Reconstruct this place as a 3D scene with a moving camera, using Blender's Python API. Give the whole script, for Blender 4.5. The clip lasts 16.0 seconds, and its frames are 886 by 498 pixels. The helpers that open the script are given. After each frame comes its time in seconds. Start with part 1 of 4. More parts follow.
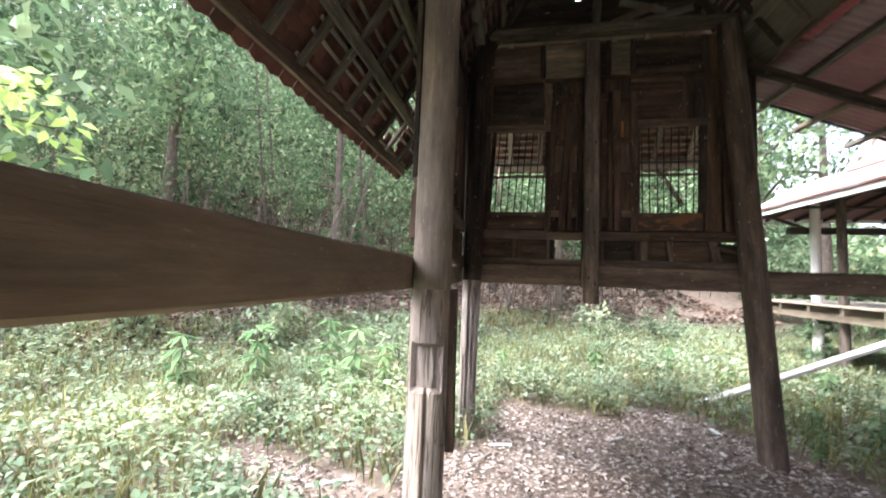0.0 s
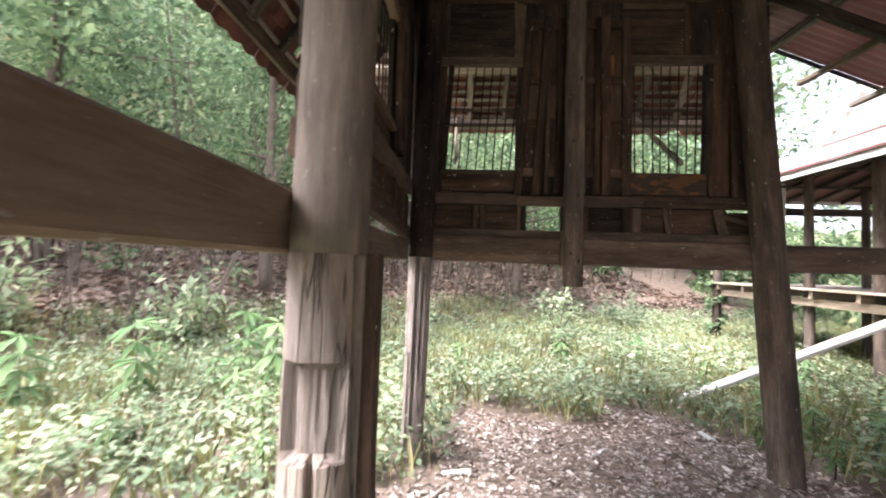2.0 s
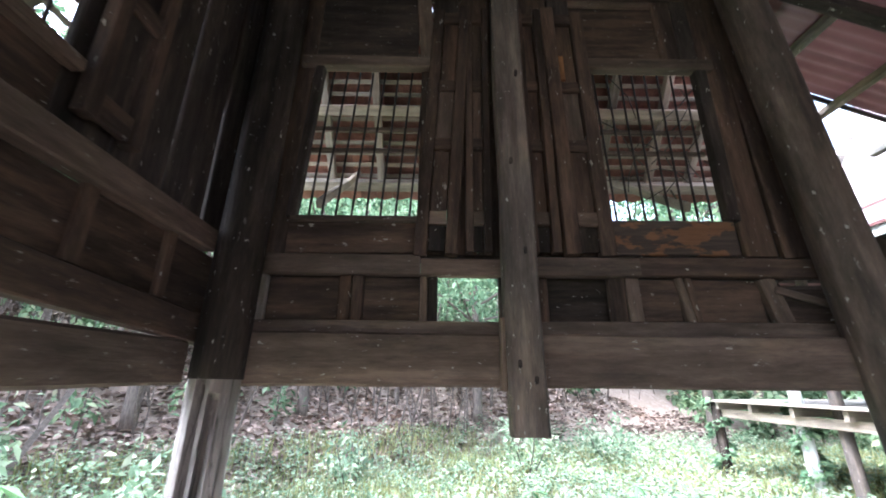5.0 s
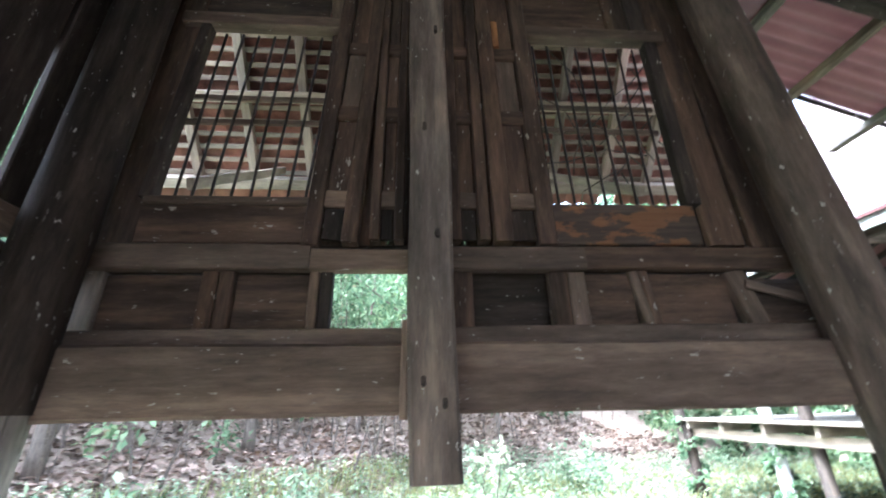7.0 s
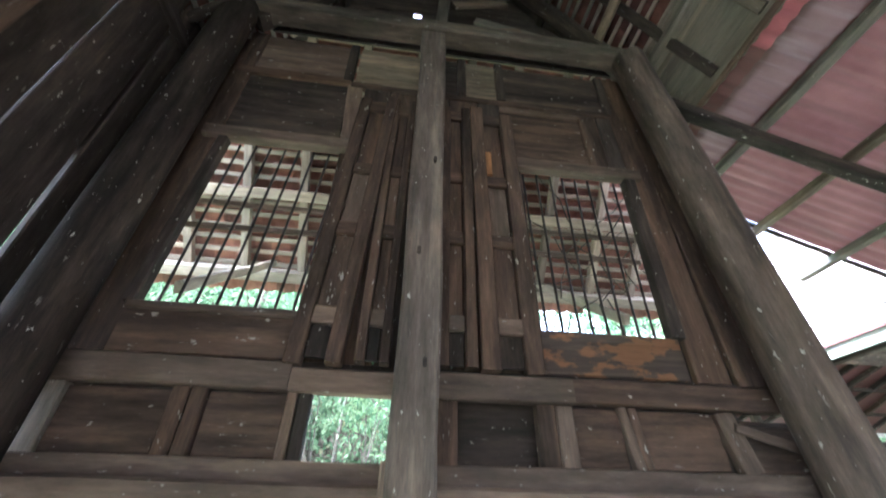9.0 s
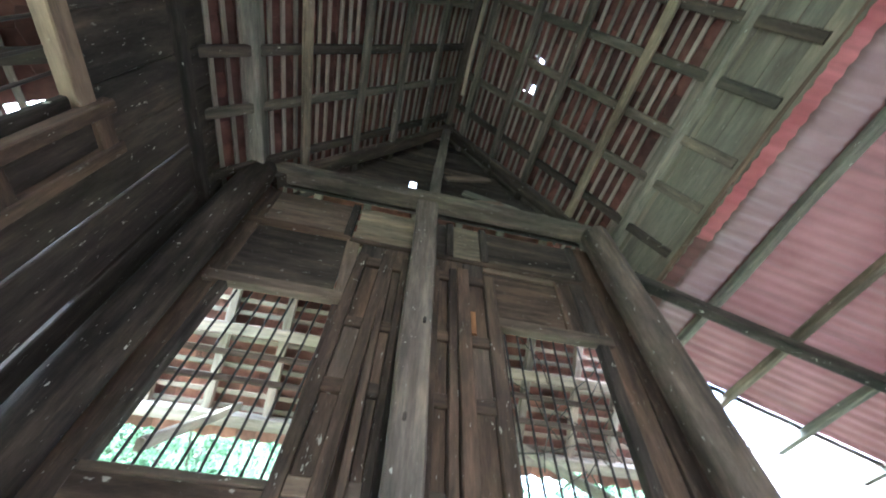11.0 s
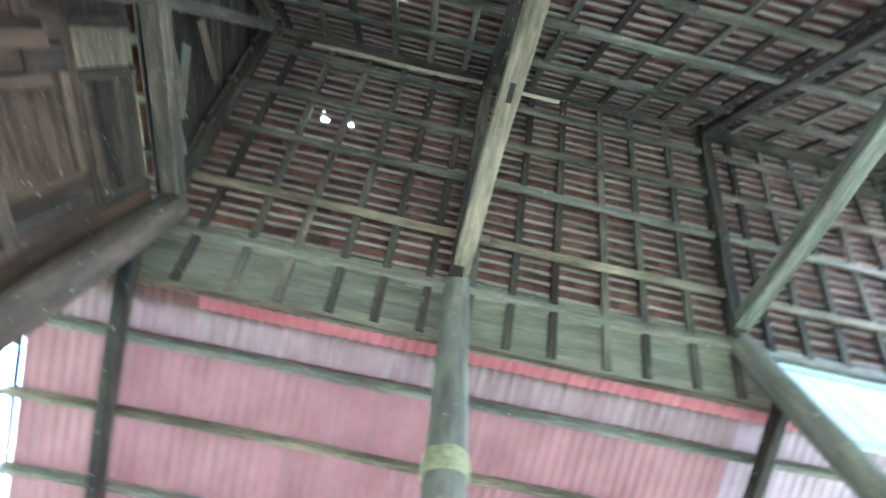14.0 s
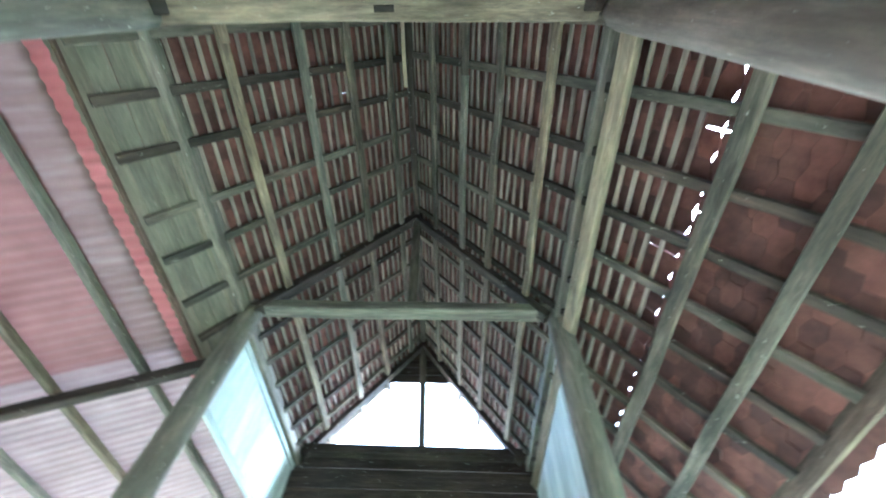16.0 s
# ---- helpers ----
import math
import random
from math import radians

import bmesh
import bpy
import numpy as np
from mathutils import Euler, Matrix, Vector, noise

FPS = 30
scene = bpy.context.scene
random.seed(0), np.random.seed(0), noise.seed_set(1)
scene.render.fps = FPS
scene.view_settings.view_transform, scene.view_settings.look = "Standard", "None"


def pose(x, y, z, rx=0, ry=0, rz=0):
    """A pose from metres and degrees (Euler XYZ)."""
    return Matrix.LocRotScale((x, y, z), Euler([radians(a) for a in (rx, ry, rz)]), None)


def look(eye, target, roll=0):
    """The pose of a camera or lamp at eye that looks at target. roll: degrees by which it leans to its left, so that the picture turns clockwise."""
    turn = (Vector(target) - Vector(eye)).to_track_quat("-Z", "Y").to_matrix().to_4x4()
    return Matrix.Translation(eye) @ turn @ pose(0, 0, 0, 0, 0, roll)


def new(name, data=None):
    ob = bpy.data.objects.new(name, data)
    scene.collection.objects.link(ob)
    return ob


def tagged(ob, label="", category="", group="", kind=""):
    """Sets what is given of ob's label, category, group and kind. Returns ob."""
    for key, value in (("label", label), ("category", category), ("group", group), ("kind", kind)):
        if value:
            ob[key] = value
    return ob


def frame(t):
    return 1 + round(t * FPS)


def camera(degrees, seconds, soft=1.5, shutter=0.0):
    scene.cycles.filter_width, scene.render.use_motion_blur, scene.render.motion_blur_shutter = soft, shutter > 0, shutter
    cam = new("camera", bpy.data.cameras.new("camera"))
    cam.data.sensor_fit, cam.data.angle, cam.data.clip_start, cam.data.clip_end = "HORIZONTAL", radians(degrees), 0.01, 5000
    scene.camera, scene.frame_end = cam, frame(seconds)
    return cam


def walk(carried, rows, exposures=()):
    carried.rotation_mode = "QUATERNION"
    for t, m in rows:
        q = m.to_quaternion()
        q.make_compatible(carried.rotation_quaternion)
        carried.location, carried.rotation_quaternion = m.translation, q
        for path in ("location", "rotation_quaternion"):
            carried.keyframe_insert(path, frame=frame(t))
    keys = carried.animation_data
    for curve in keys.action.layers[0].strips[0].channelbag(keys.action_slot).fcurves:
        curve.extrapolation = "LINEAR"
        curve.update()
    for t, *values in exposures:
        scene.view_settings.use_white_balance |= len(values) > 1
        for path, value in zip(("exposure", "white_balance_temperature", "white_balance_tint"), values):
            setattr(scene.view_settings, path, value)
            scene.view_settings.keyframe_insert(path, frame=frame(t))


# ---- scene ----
cam = camera(96.4, 16.0, soft=1.8, shutter=0.5)
PATH = [
    (0, (-0.772, -0.19, 1.646), (-1.121, 1.775, 1.775), 1.8),
    (0.5, (-0.761, 0.055, 1.592), (-1.142, 2.017, 1.656), -0.2),
    (1, (-0.788, 0.342, 1.557), (-1.097, 2.308, 1.753), 0.3),
    (1.5, (-0.813, 0.599, 1.549), (-1.085, 2.58, 1.586), 1.4),
    (2, (-0.824, 0.849, 1.548), (-0.947, 2.844, 1.624), 1.7),
    (2.5, (-0.776, 1.081, 1.547), (-0.774, 3.073, 1.721), -1.2),
    (3, (-0.624, 1.356, 1.561), (-0.673, 3.331, 1.871), 0.6),
    (3.5, (-0.521, 1.579, 1.57), (-0.493, 3.545, 1.934), 0.3),
    (4, (-0.468, 1.867, 1.6), (-0.412, 3.792, 2.139), 1.1),
    (6.5, (-0.113, 2.811, 1.563), (-0.106, 4.686, 2.258), -1.9),
    (7, (-0.053, 2.812, 1.585), (0.102, 4.66, 2.335), -1.6),
    (7.5, (-0.04, 2.802, 1.613), (0.182, 4.603, 2.454), 0.6),
    (8, (-0.044, 2.784, 1.646), (0.183, 4.552, 2.553), 0.1),
    (8.5, (-0.062, 2.771, 1.673), (0.149, 4.509, 2.64), 0.5),
    (9, (-0.075, 2.738, 1.712), (0.131, 4.383, 2.83), 1.0),
    (9.5, (-0.092, 2.7, 1.75), (0.109, 4.235, 3.016), 1.7),
    (12, (-0.197, 2.525, 1.746), (0.210, 3.411, 3.493), 2.7),
    (12.5, (-0.135, 2.500, 1.726), (0.448, 3.154, 3.523), 3.1),
    (13, (-0.105, 2.483, 1.729), (0.639, 2.837, 3.551), 2.8),
    (13.5, (-0.098, 2.436, 1.742), (0.767, 2.572, 3.540), 4.0),
    (14, (-0.110, 2.316, 1.759), (0.810, 2.207, 3.531), 6.5),
    (14.5, (-0.145, 2.166, 1.762), (0.720, 1.726, 3.511), 6.2),
    (15, (-0.185, 2.087, 1.756), (0.386, 1.344, 3.523), 1.1),
    (15.5, (-0.243, 2.036, 1.740), (0.057, 1.058, 3.458), 1.9),
    (16, (-0.325, 2.025, 1.729), (-0.257, 0.968, 3.426), 3.7),
]
walk(cam, [(t, look(eye, target, roll)) for t, eye, target, roll in PATH],
     exposures=((0.0, 2.84, 5850, 15), (2.0, 2.88, 6100, 20), (3.5, 3.08, 5600, 19), (4.2, 3.28, 5250, 16), (7.0, 3.9, 5000, 10), (9.7, 4.8, 4850, 6), (12.0, 5.5, 4500, 1), (13.0, 5.85, 4350, 1), (14.5, 5.9, 4300, 0), (16.0, 5.5, 4400, -2)))

# ---- world, sun, exposure ----
SUN_EL, SUN_AZ = radians(58), radians(250)
world = bpy.data.worlds.new("overcast_sky")
scene.world = world
world.use_nodes = True
wn = world.node_tree.nodes
sky = wn.new("ShaderNodeTexSky")
sky.sky_type = 'NISHITA'
sky.sun_disc = False
sky.sun_elevation, sky.sun_rotation = SUN_EL, SUN_AZ
sky.air_density, sky.dust_density, sky.ozone_density = 1.0, 6.0, 0.6
wn["Background"].inputs["Strength"].default_value = 0.15
veil = wn.new("ShaderNodeHueSaturation")
veil.inputs["Saturation"].default_value = 0.35
world.node_tree.links.new(sky.outputs[0], veil.inputs["Color"])
world.node_tree.links.new(veil.outputs[0], wn["Background"].inputs[0])
sun = new("sun", bpy.data.lights.new("sun", 'SUN'))
sun.data.energy, sun.data.angle, sun.data.color = 1.1, radians(40), (1.0, 0.95, 0.87)
sun.matrix_world = look((math.sin(SUN_AZ) * math.cos(SUN_EL) * 30, math.cos(SUN_AZ) * math.cos(SUN_EL) * 30, math.sin(SUN_EL) * 30), (0, 0, 0))


# ---- materials ----
class Mat:
    """A node material under construction."""

    def __init__(self, name, rough=0.85, metal=0.0):
        self.m = bpy.data.materials.new(name)
        self.m.use_nodes = True
        self.n, self.l = self.m.node_tree.nodes, self.m.node_tree.links
        self.b = self.n["Principled BSDF"]
        self.b.inputs["Roughness"].default_value = rough
        self.b.inputs["Metallic"].default_value = metal
        self.b.inputs["Specular IOR Level"].default_value = 0.25

    def coords(self, scale, shift=True):
        tc = self.n.new("ShaderNodeTexCoord")
        mp = self.n.new("ShaderNodeMapping")
        mp.inputs["Scale"].default_value = scale
        self.l.new(tc.outputs["Object"], mp.inputs["Vector"])
        if shift:
            oi = self.n.new("ShaderNodeObjectInfo")
            mul = self.n.new("ShaderNodeMath")
            mul.operation = 'MULTIPLY'
            mul.inputs[1].default_value = 37.0
            self.l.new(oi.outputs["Random"], mul.inputs[0])
            self.l.new(mul.outputs[0], mp.inputs["Location"])
        return mp.outputs[0]

    def noise(self, vec, scale, detail=4.0, rough=0.6, dist=0.0):
        t = self.n.new("ShaderNodeTexNoise")
        t.inputs["Scale"].default_value, t.inputs["Detail"].default_value = scale, detail
        t.inputs["Roughness"].default_value, t.inputs["Distortion"].default_value = rough, dist
        if vec is not None:
            self.l.new(vec, t.inputs["Vector"])
        return t.outputs["Fac"]

    def ramp(self, fac, stops):
        r = self.n.new("ShaderNodeValToRGB")
        el = r.color_ramp.elements
        while len(el) < len(stops):
            el.new(0.5)
        for e, (p, c) in zip(el, stops):
            e.position, e.color = p, (*c, 1) if len(c) == 3 else c
        self.l.new(fac, r.inputs[0])
        return r.outputs["Color"]

    def mix(self, fac, a, b, mode='MIX'):
        x = self.n.new("ShaderNodeMix")
        x.data_type, x.blend_type = 'RGBA', mode
        for sock, v in ((x.inputs[0], fac), (x.inputs[6], a), (x.inputs[7], b)):
            if isinstance(v, (int, float)):
                sock.default_value = v
            elif isinstance(v, tuple):
                sock.default_value = (*v, 1)
            else:
                self.l.new(v, sock)
        return x.outputs[2]

    def rand(self, island=False):
        if island:
            return self.n.new("ShaderNodeNewGeometry").outputs["Random Per Island"]
        return self.n.new("ShaderNodeObjectInfo").outputs["Random"]

    def bump(self, fac, strength, dist=0.01):
        b = self.n.new("ShaderNodeBump")
        b.inputs["Strength"].default_value, b.inputs["Distance"].default_value = strength, dist
        self.l.new(fac, b.inputs["Height"])
        self.l.new(b.outputs[0], self.b.inputs["Normal"])

    def colour(self, c):
        if isinstance(c, tuple):
            self.b.inputs["Base Color"].default_value = (*c, 1)
        else:
            self.l.new(c, self.b.inputs["Base Color"])
        return self.m


def wood(name, dark, light, stain, specks=0.5, rough=0.85, relief=0.5, wear=1.0, crack=0.0):
    """Weathered timber: grain along the local x axis, blotches, large stains, pale droppings and scuffs."""
    w = Mat(name, rough)
    grain = w.noise(w.coords((0.8, 30, 30)), 1.0, 6, 0.6, 0.12)
    blot = w.noise(w.coords((0.7, 4.2, 4.2)), 2.6, 9, 0.75, 0.1)
    both = w.n.new("ShaderNodeMix")
    both.inputs[0].default_value = 0.68
    w.l.new(grain, both.inputs[2])
    w.l.new(blot, both.inputs[3])
    col = w.ramp(both.outputs[0], [(0.35, dark), (0.66, light)])
    big = w.noise(w.coords((0.6, 3.0, 3.0)), 1.8, 7, 0.72)
    col = w.mix(w.ramp(big, [(0.43, (0, 0, 0)), (0.63, (1, 1, 1))]), col, w.mix(0.75, col, stain))
    worn = w.noise(w.coords((0.9, 6.0, 6.0)), 1.7, 8, 0.75, 0.1)
    col = w.mix(1.0, col, w.ramp(worn, [(0.38, (1 - 0.4 * wear,) * 3), (0.5, (1, 1, 1)), (0.66, (1 + 0.75 * wear, 1 + 0.64 * wear, 1 + 0.52 * wear))]), 'MULTIPLY')
    tone = w.ramp(w.rand(), [(0.0, (0.82, 0.81, 0.80)), (0.5, (1, 1, 1)), (1.0, (1.14, 1.08, 1.02))])
    col = w.mix(1.0, col, tone, 'MULTIPLY')
    sp = w.noise(w.coords((1.6, 4, 4)), 11.0, 3, 0.65)
    col = w.mix(w.ramp(sp, [(0.675, (0, 0, 0)), (0.71, (specks * 0.85,) * 3)]), col, (0.5, 0.47, 0.41))
    fl = w.noise(w.coords((4.5, 17, 17)), 2.2, 4, 0.7, 0.3)
    col = w.mix(w.ramp(fl, [(0.66, (0, 0, 0)), (0.72, (specks * 0.5,) * 3)]), col, (0.34, 0.31, 0.27))
    if crack:
        # long drying cracks along the grain
        split = w.noise(w.coords((0.45, 7.5, 7.5)), 2.0, 3, 0.55, 0.25)
        line = w.ramp(split, [(0.486, (0, 0, 0)), (0.498, (1, 1, 1)), (0.502, (1, 1, 1)), (0.514, (0, 0, 0))])
        fine = w.noise(w.coords((0.9, 22, 22)), 2.0, 3, 0.6, 0.2)
        line2 = w.ramp(fine, [(0.49, (0, 0, 0)), (0.5, (0.35,) * 3), (0.51, (0, 0, 0))])
        both_lines = w.mix(1.0, line, line2, 'LIGHTEN')
        col = w.mix(w.mix(1.0, both_lines, (crack,) * 3, 'MULTIPLY'), col, (0.035, 0.028, 0.023))
        w.bump(w.mix(0.4, grain, w.mix(1.0, (1.0, 1.0, 1.0), both_lines, 'SUBTRACT')), relief, 0.02)
    else:
        w.bump(w.mix(0.45, grain, worn), relief * 1.3, 0.009)
    return w.colour(col)


WOOD_PANEL = wood("dark_panel_wood", (0.037, 0.0245, 0.0175), (0.160, 0.105, 0.073), (0.015, 0.011, 0.0085), 0.8, wear=0.6)
WOOD_BEAM = wood("brown_beam_wood", (0.095, 0.069, 0.051), (0.228, 0.168, 0.125), (0.052, 0.038, 0.029), 0.7, wear=0.55)
WOOD_POST = wood("weathered_post_wood", (0.200, 0.170, 0.148), (0.430, 0.375, 0.328), (0.130, 0.107, 0.091), 0.5, 0.9, 0.9, wear=0.5, crack=0.6)
WOOD_GREY = wood("grey_old_wood", (0.128, 0.114, 0.094), (0.282, 0.256, 0.216), (0.092, 0.083, 0.068), 0.9, 0.9, wear=0.7)
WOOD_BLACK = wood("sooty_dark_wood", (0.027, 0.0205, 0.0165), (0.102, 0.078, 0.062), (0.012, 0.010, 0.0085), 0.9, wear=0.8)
WOOD_ROOF = wood("roof_timber", (0.07252, 0.06216, 0.04884), (0.1739, 0.1517, 0.1221), (0.0407, 0.03478, 0.02886), 0.6, 0.9)
WOOD_GREEN = wood("mossy_eave_board", (0.145, 0.128, 0.099), (0.244, 0.218, 0.174), (0.092, 0.082, 0.064), 0.3, wear=0.4)
WOOD_PALE = wood("pale_wall_board", (0.48, 0.51, 0.50), (0.68, 0.72, 0.71), (0.40, 0.43, 0.43), 0.2, wear=0.15)
WOOD_SILL = wood("brown_outer_beam", (0.200, 0.143, 0.102), (0.345, 0.255, 0.187), (0.150, 0.108, 0.078), 0.6, wear=0.3)
WOOD_SHAFT = wood("brown_post_wood", (0.175, 0.142, 0.115), (0.365, 0.305, 0.250), (0.135, 0.108, 0.087), 0.5, 0.9, 0.7, wear=0.5)
WOOD_TAN = wood("worn_tan_timber", (0.1275, 0.1003, 0.07055), (0.34, 0.2762, 0.1997), (0.07225, 0.0578, 0.0425), 0.6, 0.9, wear=0.8)
WOOD_SKIRT = wood("pale_dry_timber", (0.255, 0.208, 0.158), (0.450, 0.382, 0.300), (0.160, 0.130, 0.100), 0.3, 0.9, wear=0.4)
WOOD_BATTEN = wood("pale_batten_wood", (0.1681, 0.1394, 0.1189), (0.3526, 0.2993, 0.2583), (0.1066, 0.08774, 0.0738), 0.4, 0.9, wear=0.5)
WOOD_SHADED = wood("smoke_black_post_wood", (0.014, 0.0105, 0.008), (0.064, 0.048, 0.037), (0.008, 0.0065, 0.0055), 1.0)
WOOD_DIM = wood("dim_brown_post_wood", (0.062, 0.049, 0.039), (0.172, 0.138, 0.112), (0.034, 0.027, 0.022), 0.9, wear=0.7)
WOOD_KING = wood("grey_brown_hanging_post", (0.092, 0.073, 0.058), (0.225, 0.182, 0.148), (0.055, 0.044, 0.036), 1.0, wear=0.8)
WOOD_RAW = wood("bare_orange_wood", (0.22, 0.10, 0.04), (0.38, 0.19, 0.08), (0.10, 0.055, 0.03), 0.1)


def worn_panel():
    w = Mat("panel_with_bare_patch", 0.85)
    grain = w.noise(w.coords((1.6, 26, 26)), 1.0, 6, 0.65, 0.6)
    dark = w.ramp(grain, [(0.3, (0.035, 0.025, 0.02)), (0.72, (0.11, 0.08, 0.062))])
    raw = w.ramp(grain, [(0.3, (0.14, 0.066, 0.03)), (0.72, (0.26, 0.135, 0.068))])
    m = w.noise(w.coords((3.0, 4, 7), False), 1.3, 6, 0.6, 0.0)
    w.bump(grain, 0.5, 0.006)
    return w.colour(w.mix(w.ramp(m, [(0.52, (0, 0, 0)), (0.56, (1, 1, 1))]), dark, raw))


WOOD_WORN = worn_panel()
WHITE_PAINT = wood("white_painted_wood", (0.55, 0.54, 0.51), (0.76, 0.75, 0.72), (0.45, 0.43, 0.39), 0.1, wear=0.2)


def tile_material(name, a, b, island):
    w = Mat(name, 0.85)
    n = w.noise(w.coords((1, 1, 1), not island), 7.0, 5, 0.65)
    col = w.ramp(n, [(0.3, a), (0.7, b)])
    tone = w.ramp(w.rand(island), [(0.0, (0.6, 0.6, 0.6)), (0.6, (1, 0.96, 0.92)), (1.0, (1.35, 1.2, 1.12))])
    w.bump(n, 0.3, 0.004)
    return w.colour(w.mix(1.0, col, tone, 'MULTIPLY'))


def sheet_material(name, a, b, stain, through_=0.05):
    w = Mat(name, 0.55)
    v = w.coords((1, 1, 1))
    col = w.ramp(w.noise(v, 3.0, 5, 0.6), [(0.3, a), (0.7, b)])
    streak = w.noise(w.coords((1.0, 14, 1)), 1.6, 4, 0.6)
    col = w.mix(w.ramp(streak, [(0.5, (0, 0, 0)), (0.75, (0.7,) * 3)]), col, stain)
    w.bump(w.noise(v, 30, 3), 0.1, 0.003)
    # thin painted sheet lets some daylight glow through
    tr = w.n.new("ShaderNodeBsdfTranslucent")
    w.l.new(col, tr.inputs["Color"])
    mx = w.n.new("ShaderNodeMixShader")
    mx.inputs[0].default_value = through_
    out = w.n["Material Output"]
    w.l.new(w.b.outputs[0], mx.inputs[1])
    w.l.new(tr.outputs[0], mx.inputs[2])
    w.l.new(mx.outputs[0], out.inputs["Surface"])
    return w.colour(col)


RED_SHEET = sheet_material("red_roof_sheet", (0.112, 0.048, 0.042), (0.168, 0.080, 0.070), (0.100, 0.058, 0.050))
RED_DULL = sheet_material("weathered_red_sheet", (0.105, 0.062, 0.053), (0.150, 0.093, 0.080), (0.18, 0.135, 0.118))

RED_PALE = sheet_material("faded_pink_sheet", (0.150, 0.098, 0.090), (0.215, 0.150, 0.138), (0.125, 0.098, 0.090))
RED_GLOW = sheet_material("clear_red_sheet", (0.42, 0.12, 0.13), (0.55, 0.20, 0.21), (0.30, 0.12, 0.12), 0.35)


def leaf_material(name, stops, glow=0.35, clump=0.55, gap_shade=0.5):
    w = Mat(name, 0.8)
    col = w.ramp(w.rand(True), stops)
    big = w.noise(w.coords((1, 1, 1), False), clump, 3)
    col = w.mix(1.0, col, w.ramp(big, [(0.3, (gap_shade, gap_shade * 1.04, gap_shade * 0.96)), (0.5, (1, 1, 1)), (0.7, (1.5, 1.4, 1.3))]), 'MULTIPLY')
    tr = w.n.new("ShaderNodeBsdfTranslucent")
    w.l.new(col, tr.inputs["Color"])
    mx = w.n.new("ShaderNodeMixShader")
    mx.inputs[0].default_value = glow
    w.l.new(w.b.outputs[0], mx.inputs[1])
    w.l.new(tr.outputs[0], mx.inputs[2])
    w.l.new(mx.outputs[0], w.n["Material Output"].inputs["Surface"])
    return w.colour(col)


LEAF_WEED = leaf_material("weed_leaves", [(0.0, (0.130, 0.190, 0.108)), (0.5, (0.228, 0.302, 0.185)), (0.85, (0.335, 0.395, 0.255)), (1.0, (0.46, 0.43, 0.31))])
LEAF_BROAD = leaf_material("broad_green_leaves", [(0.0, (0.055, 0.120, 0.048)), (0.5, (0.115, 0.205, 0.085)), (1.0, (0.20, 0.30, 0.135))])
LEAF_LIME = leaf_material("lime_leaves", [(0.0, (0.20, 0.33, 0.08)), (0.5, (0.33, 0.48, 0.14)), (1.0, (0.46, 0.58, 0.22))], 0.5)
LEAF_TREE = leaf_material("tree_leaves", [(0.0, (0.07, 0.125, 0.065)), (0.6, (0.155, 0.235, 0.125)), (1.0, (0.27, 0.36, 0.20))])
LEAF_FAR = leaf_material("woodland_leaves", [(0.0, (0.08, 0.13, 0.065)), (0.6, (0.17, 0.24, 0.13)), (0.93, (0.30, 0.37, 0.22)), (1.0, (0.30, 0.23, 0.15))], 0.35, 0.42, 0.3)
LEAF_DRY = leaf_material("dry_fallen_leaves", [(0.0, (0.10, 0.072, 0.056)), (0.4, (0.26, 0.205, 0.172)), (0.75, (0.47, 0.40, 0.35)), (1.0, (0.70, 0.65, 0.60))], 0.08)
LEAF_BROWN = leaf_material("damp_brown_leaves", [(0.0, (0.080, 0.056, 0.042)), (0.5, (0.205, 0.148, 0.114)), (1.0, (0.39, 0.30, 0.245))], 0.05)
GRASS = leaf_material("dry_grass_blades", [(0.0, (0.16, 0.19, 0.07)), (0.5, (0.28, 0.29, 0.12)), (1.0, (0.42, 0.38, 0.20))], 0.25)


def ground_material():
    w = Mat("leafy_soil", 0.95)
    v = w.coords((1, 1, 1), False)
    n = w.noise(v, 5.0, 8, 0.7)
    col = w.ramp(n, [(0.3, (0.11, 0.08, 0.06)), (0.5, (0.21, 0.163, 0.13)), (0.72, (0.35, 0.295, 0.25))])
    col = w.mix(w.ramp(w.noise(v, 0.35, 4), [(0.4, (0, 0, 0)), (0.62, (0.6,) * 3)]), col, (0.20, 0.15, 0.11))
    w.bump(n, 0.6, 0.03)
    return w.colour(col)


SOIL = ground_material()


def bark_material():
    w = Mat("bark", 0.95)
    n = w.noise(w.coords((3, 14, 14)), 2.0, 6, 0.7)
    w.bump(n, 0.8, 0.02)
    return w.colour(w.ramp(n, [(0.3, (0.055, 0.043, 0.034)), (0.7, (0.19, 0.155, 0.125))]))


BARK = bark_material()
IRON = Mat("rusty_iron", 0.7, 0.4).colour((0.045, 0.034, 0.030))
w_ = Mat("yellow_cloth", 0.9)
w_n = w_.noise(w_.coords((1, 1, 1)), 40, 4)
YELLOW = w_.colour(w_.ramp(w_n, [(0.3, (0.20, 0.19, 0.10)), (0.7, (0.33, 0.315, 0.19))]))
TIN = sheet_material("pale_pink_roof", (0.37, 0.275, 0.265), (0.48, 0.39, 0.38), (0.30, 0.235, 0.225))
CLAY = (0.066, 0.030, 0.026), (0.155, 0.073, 0.062)
TILE, TILE_ONE = tile_material("red_clay_tile", *CLAY, True), tile_material("red_clay_tile_single", *CLAY, False)
TILE_LIT = tile_material("orange_clay_tile", (0.165, 0.078, 0.058), (0.33, 0.170, 0.130), True)
for m_ in bpy.data.materials:
    m_.use_backface_culling = False


# ---- building helpers ----
PLACE = {}


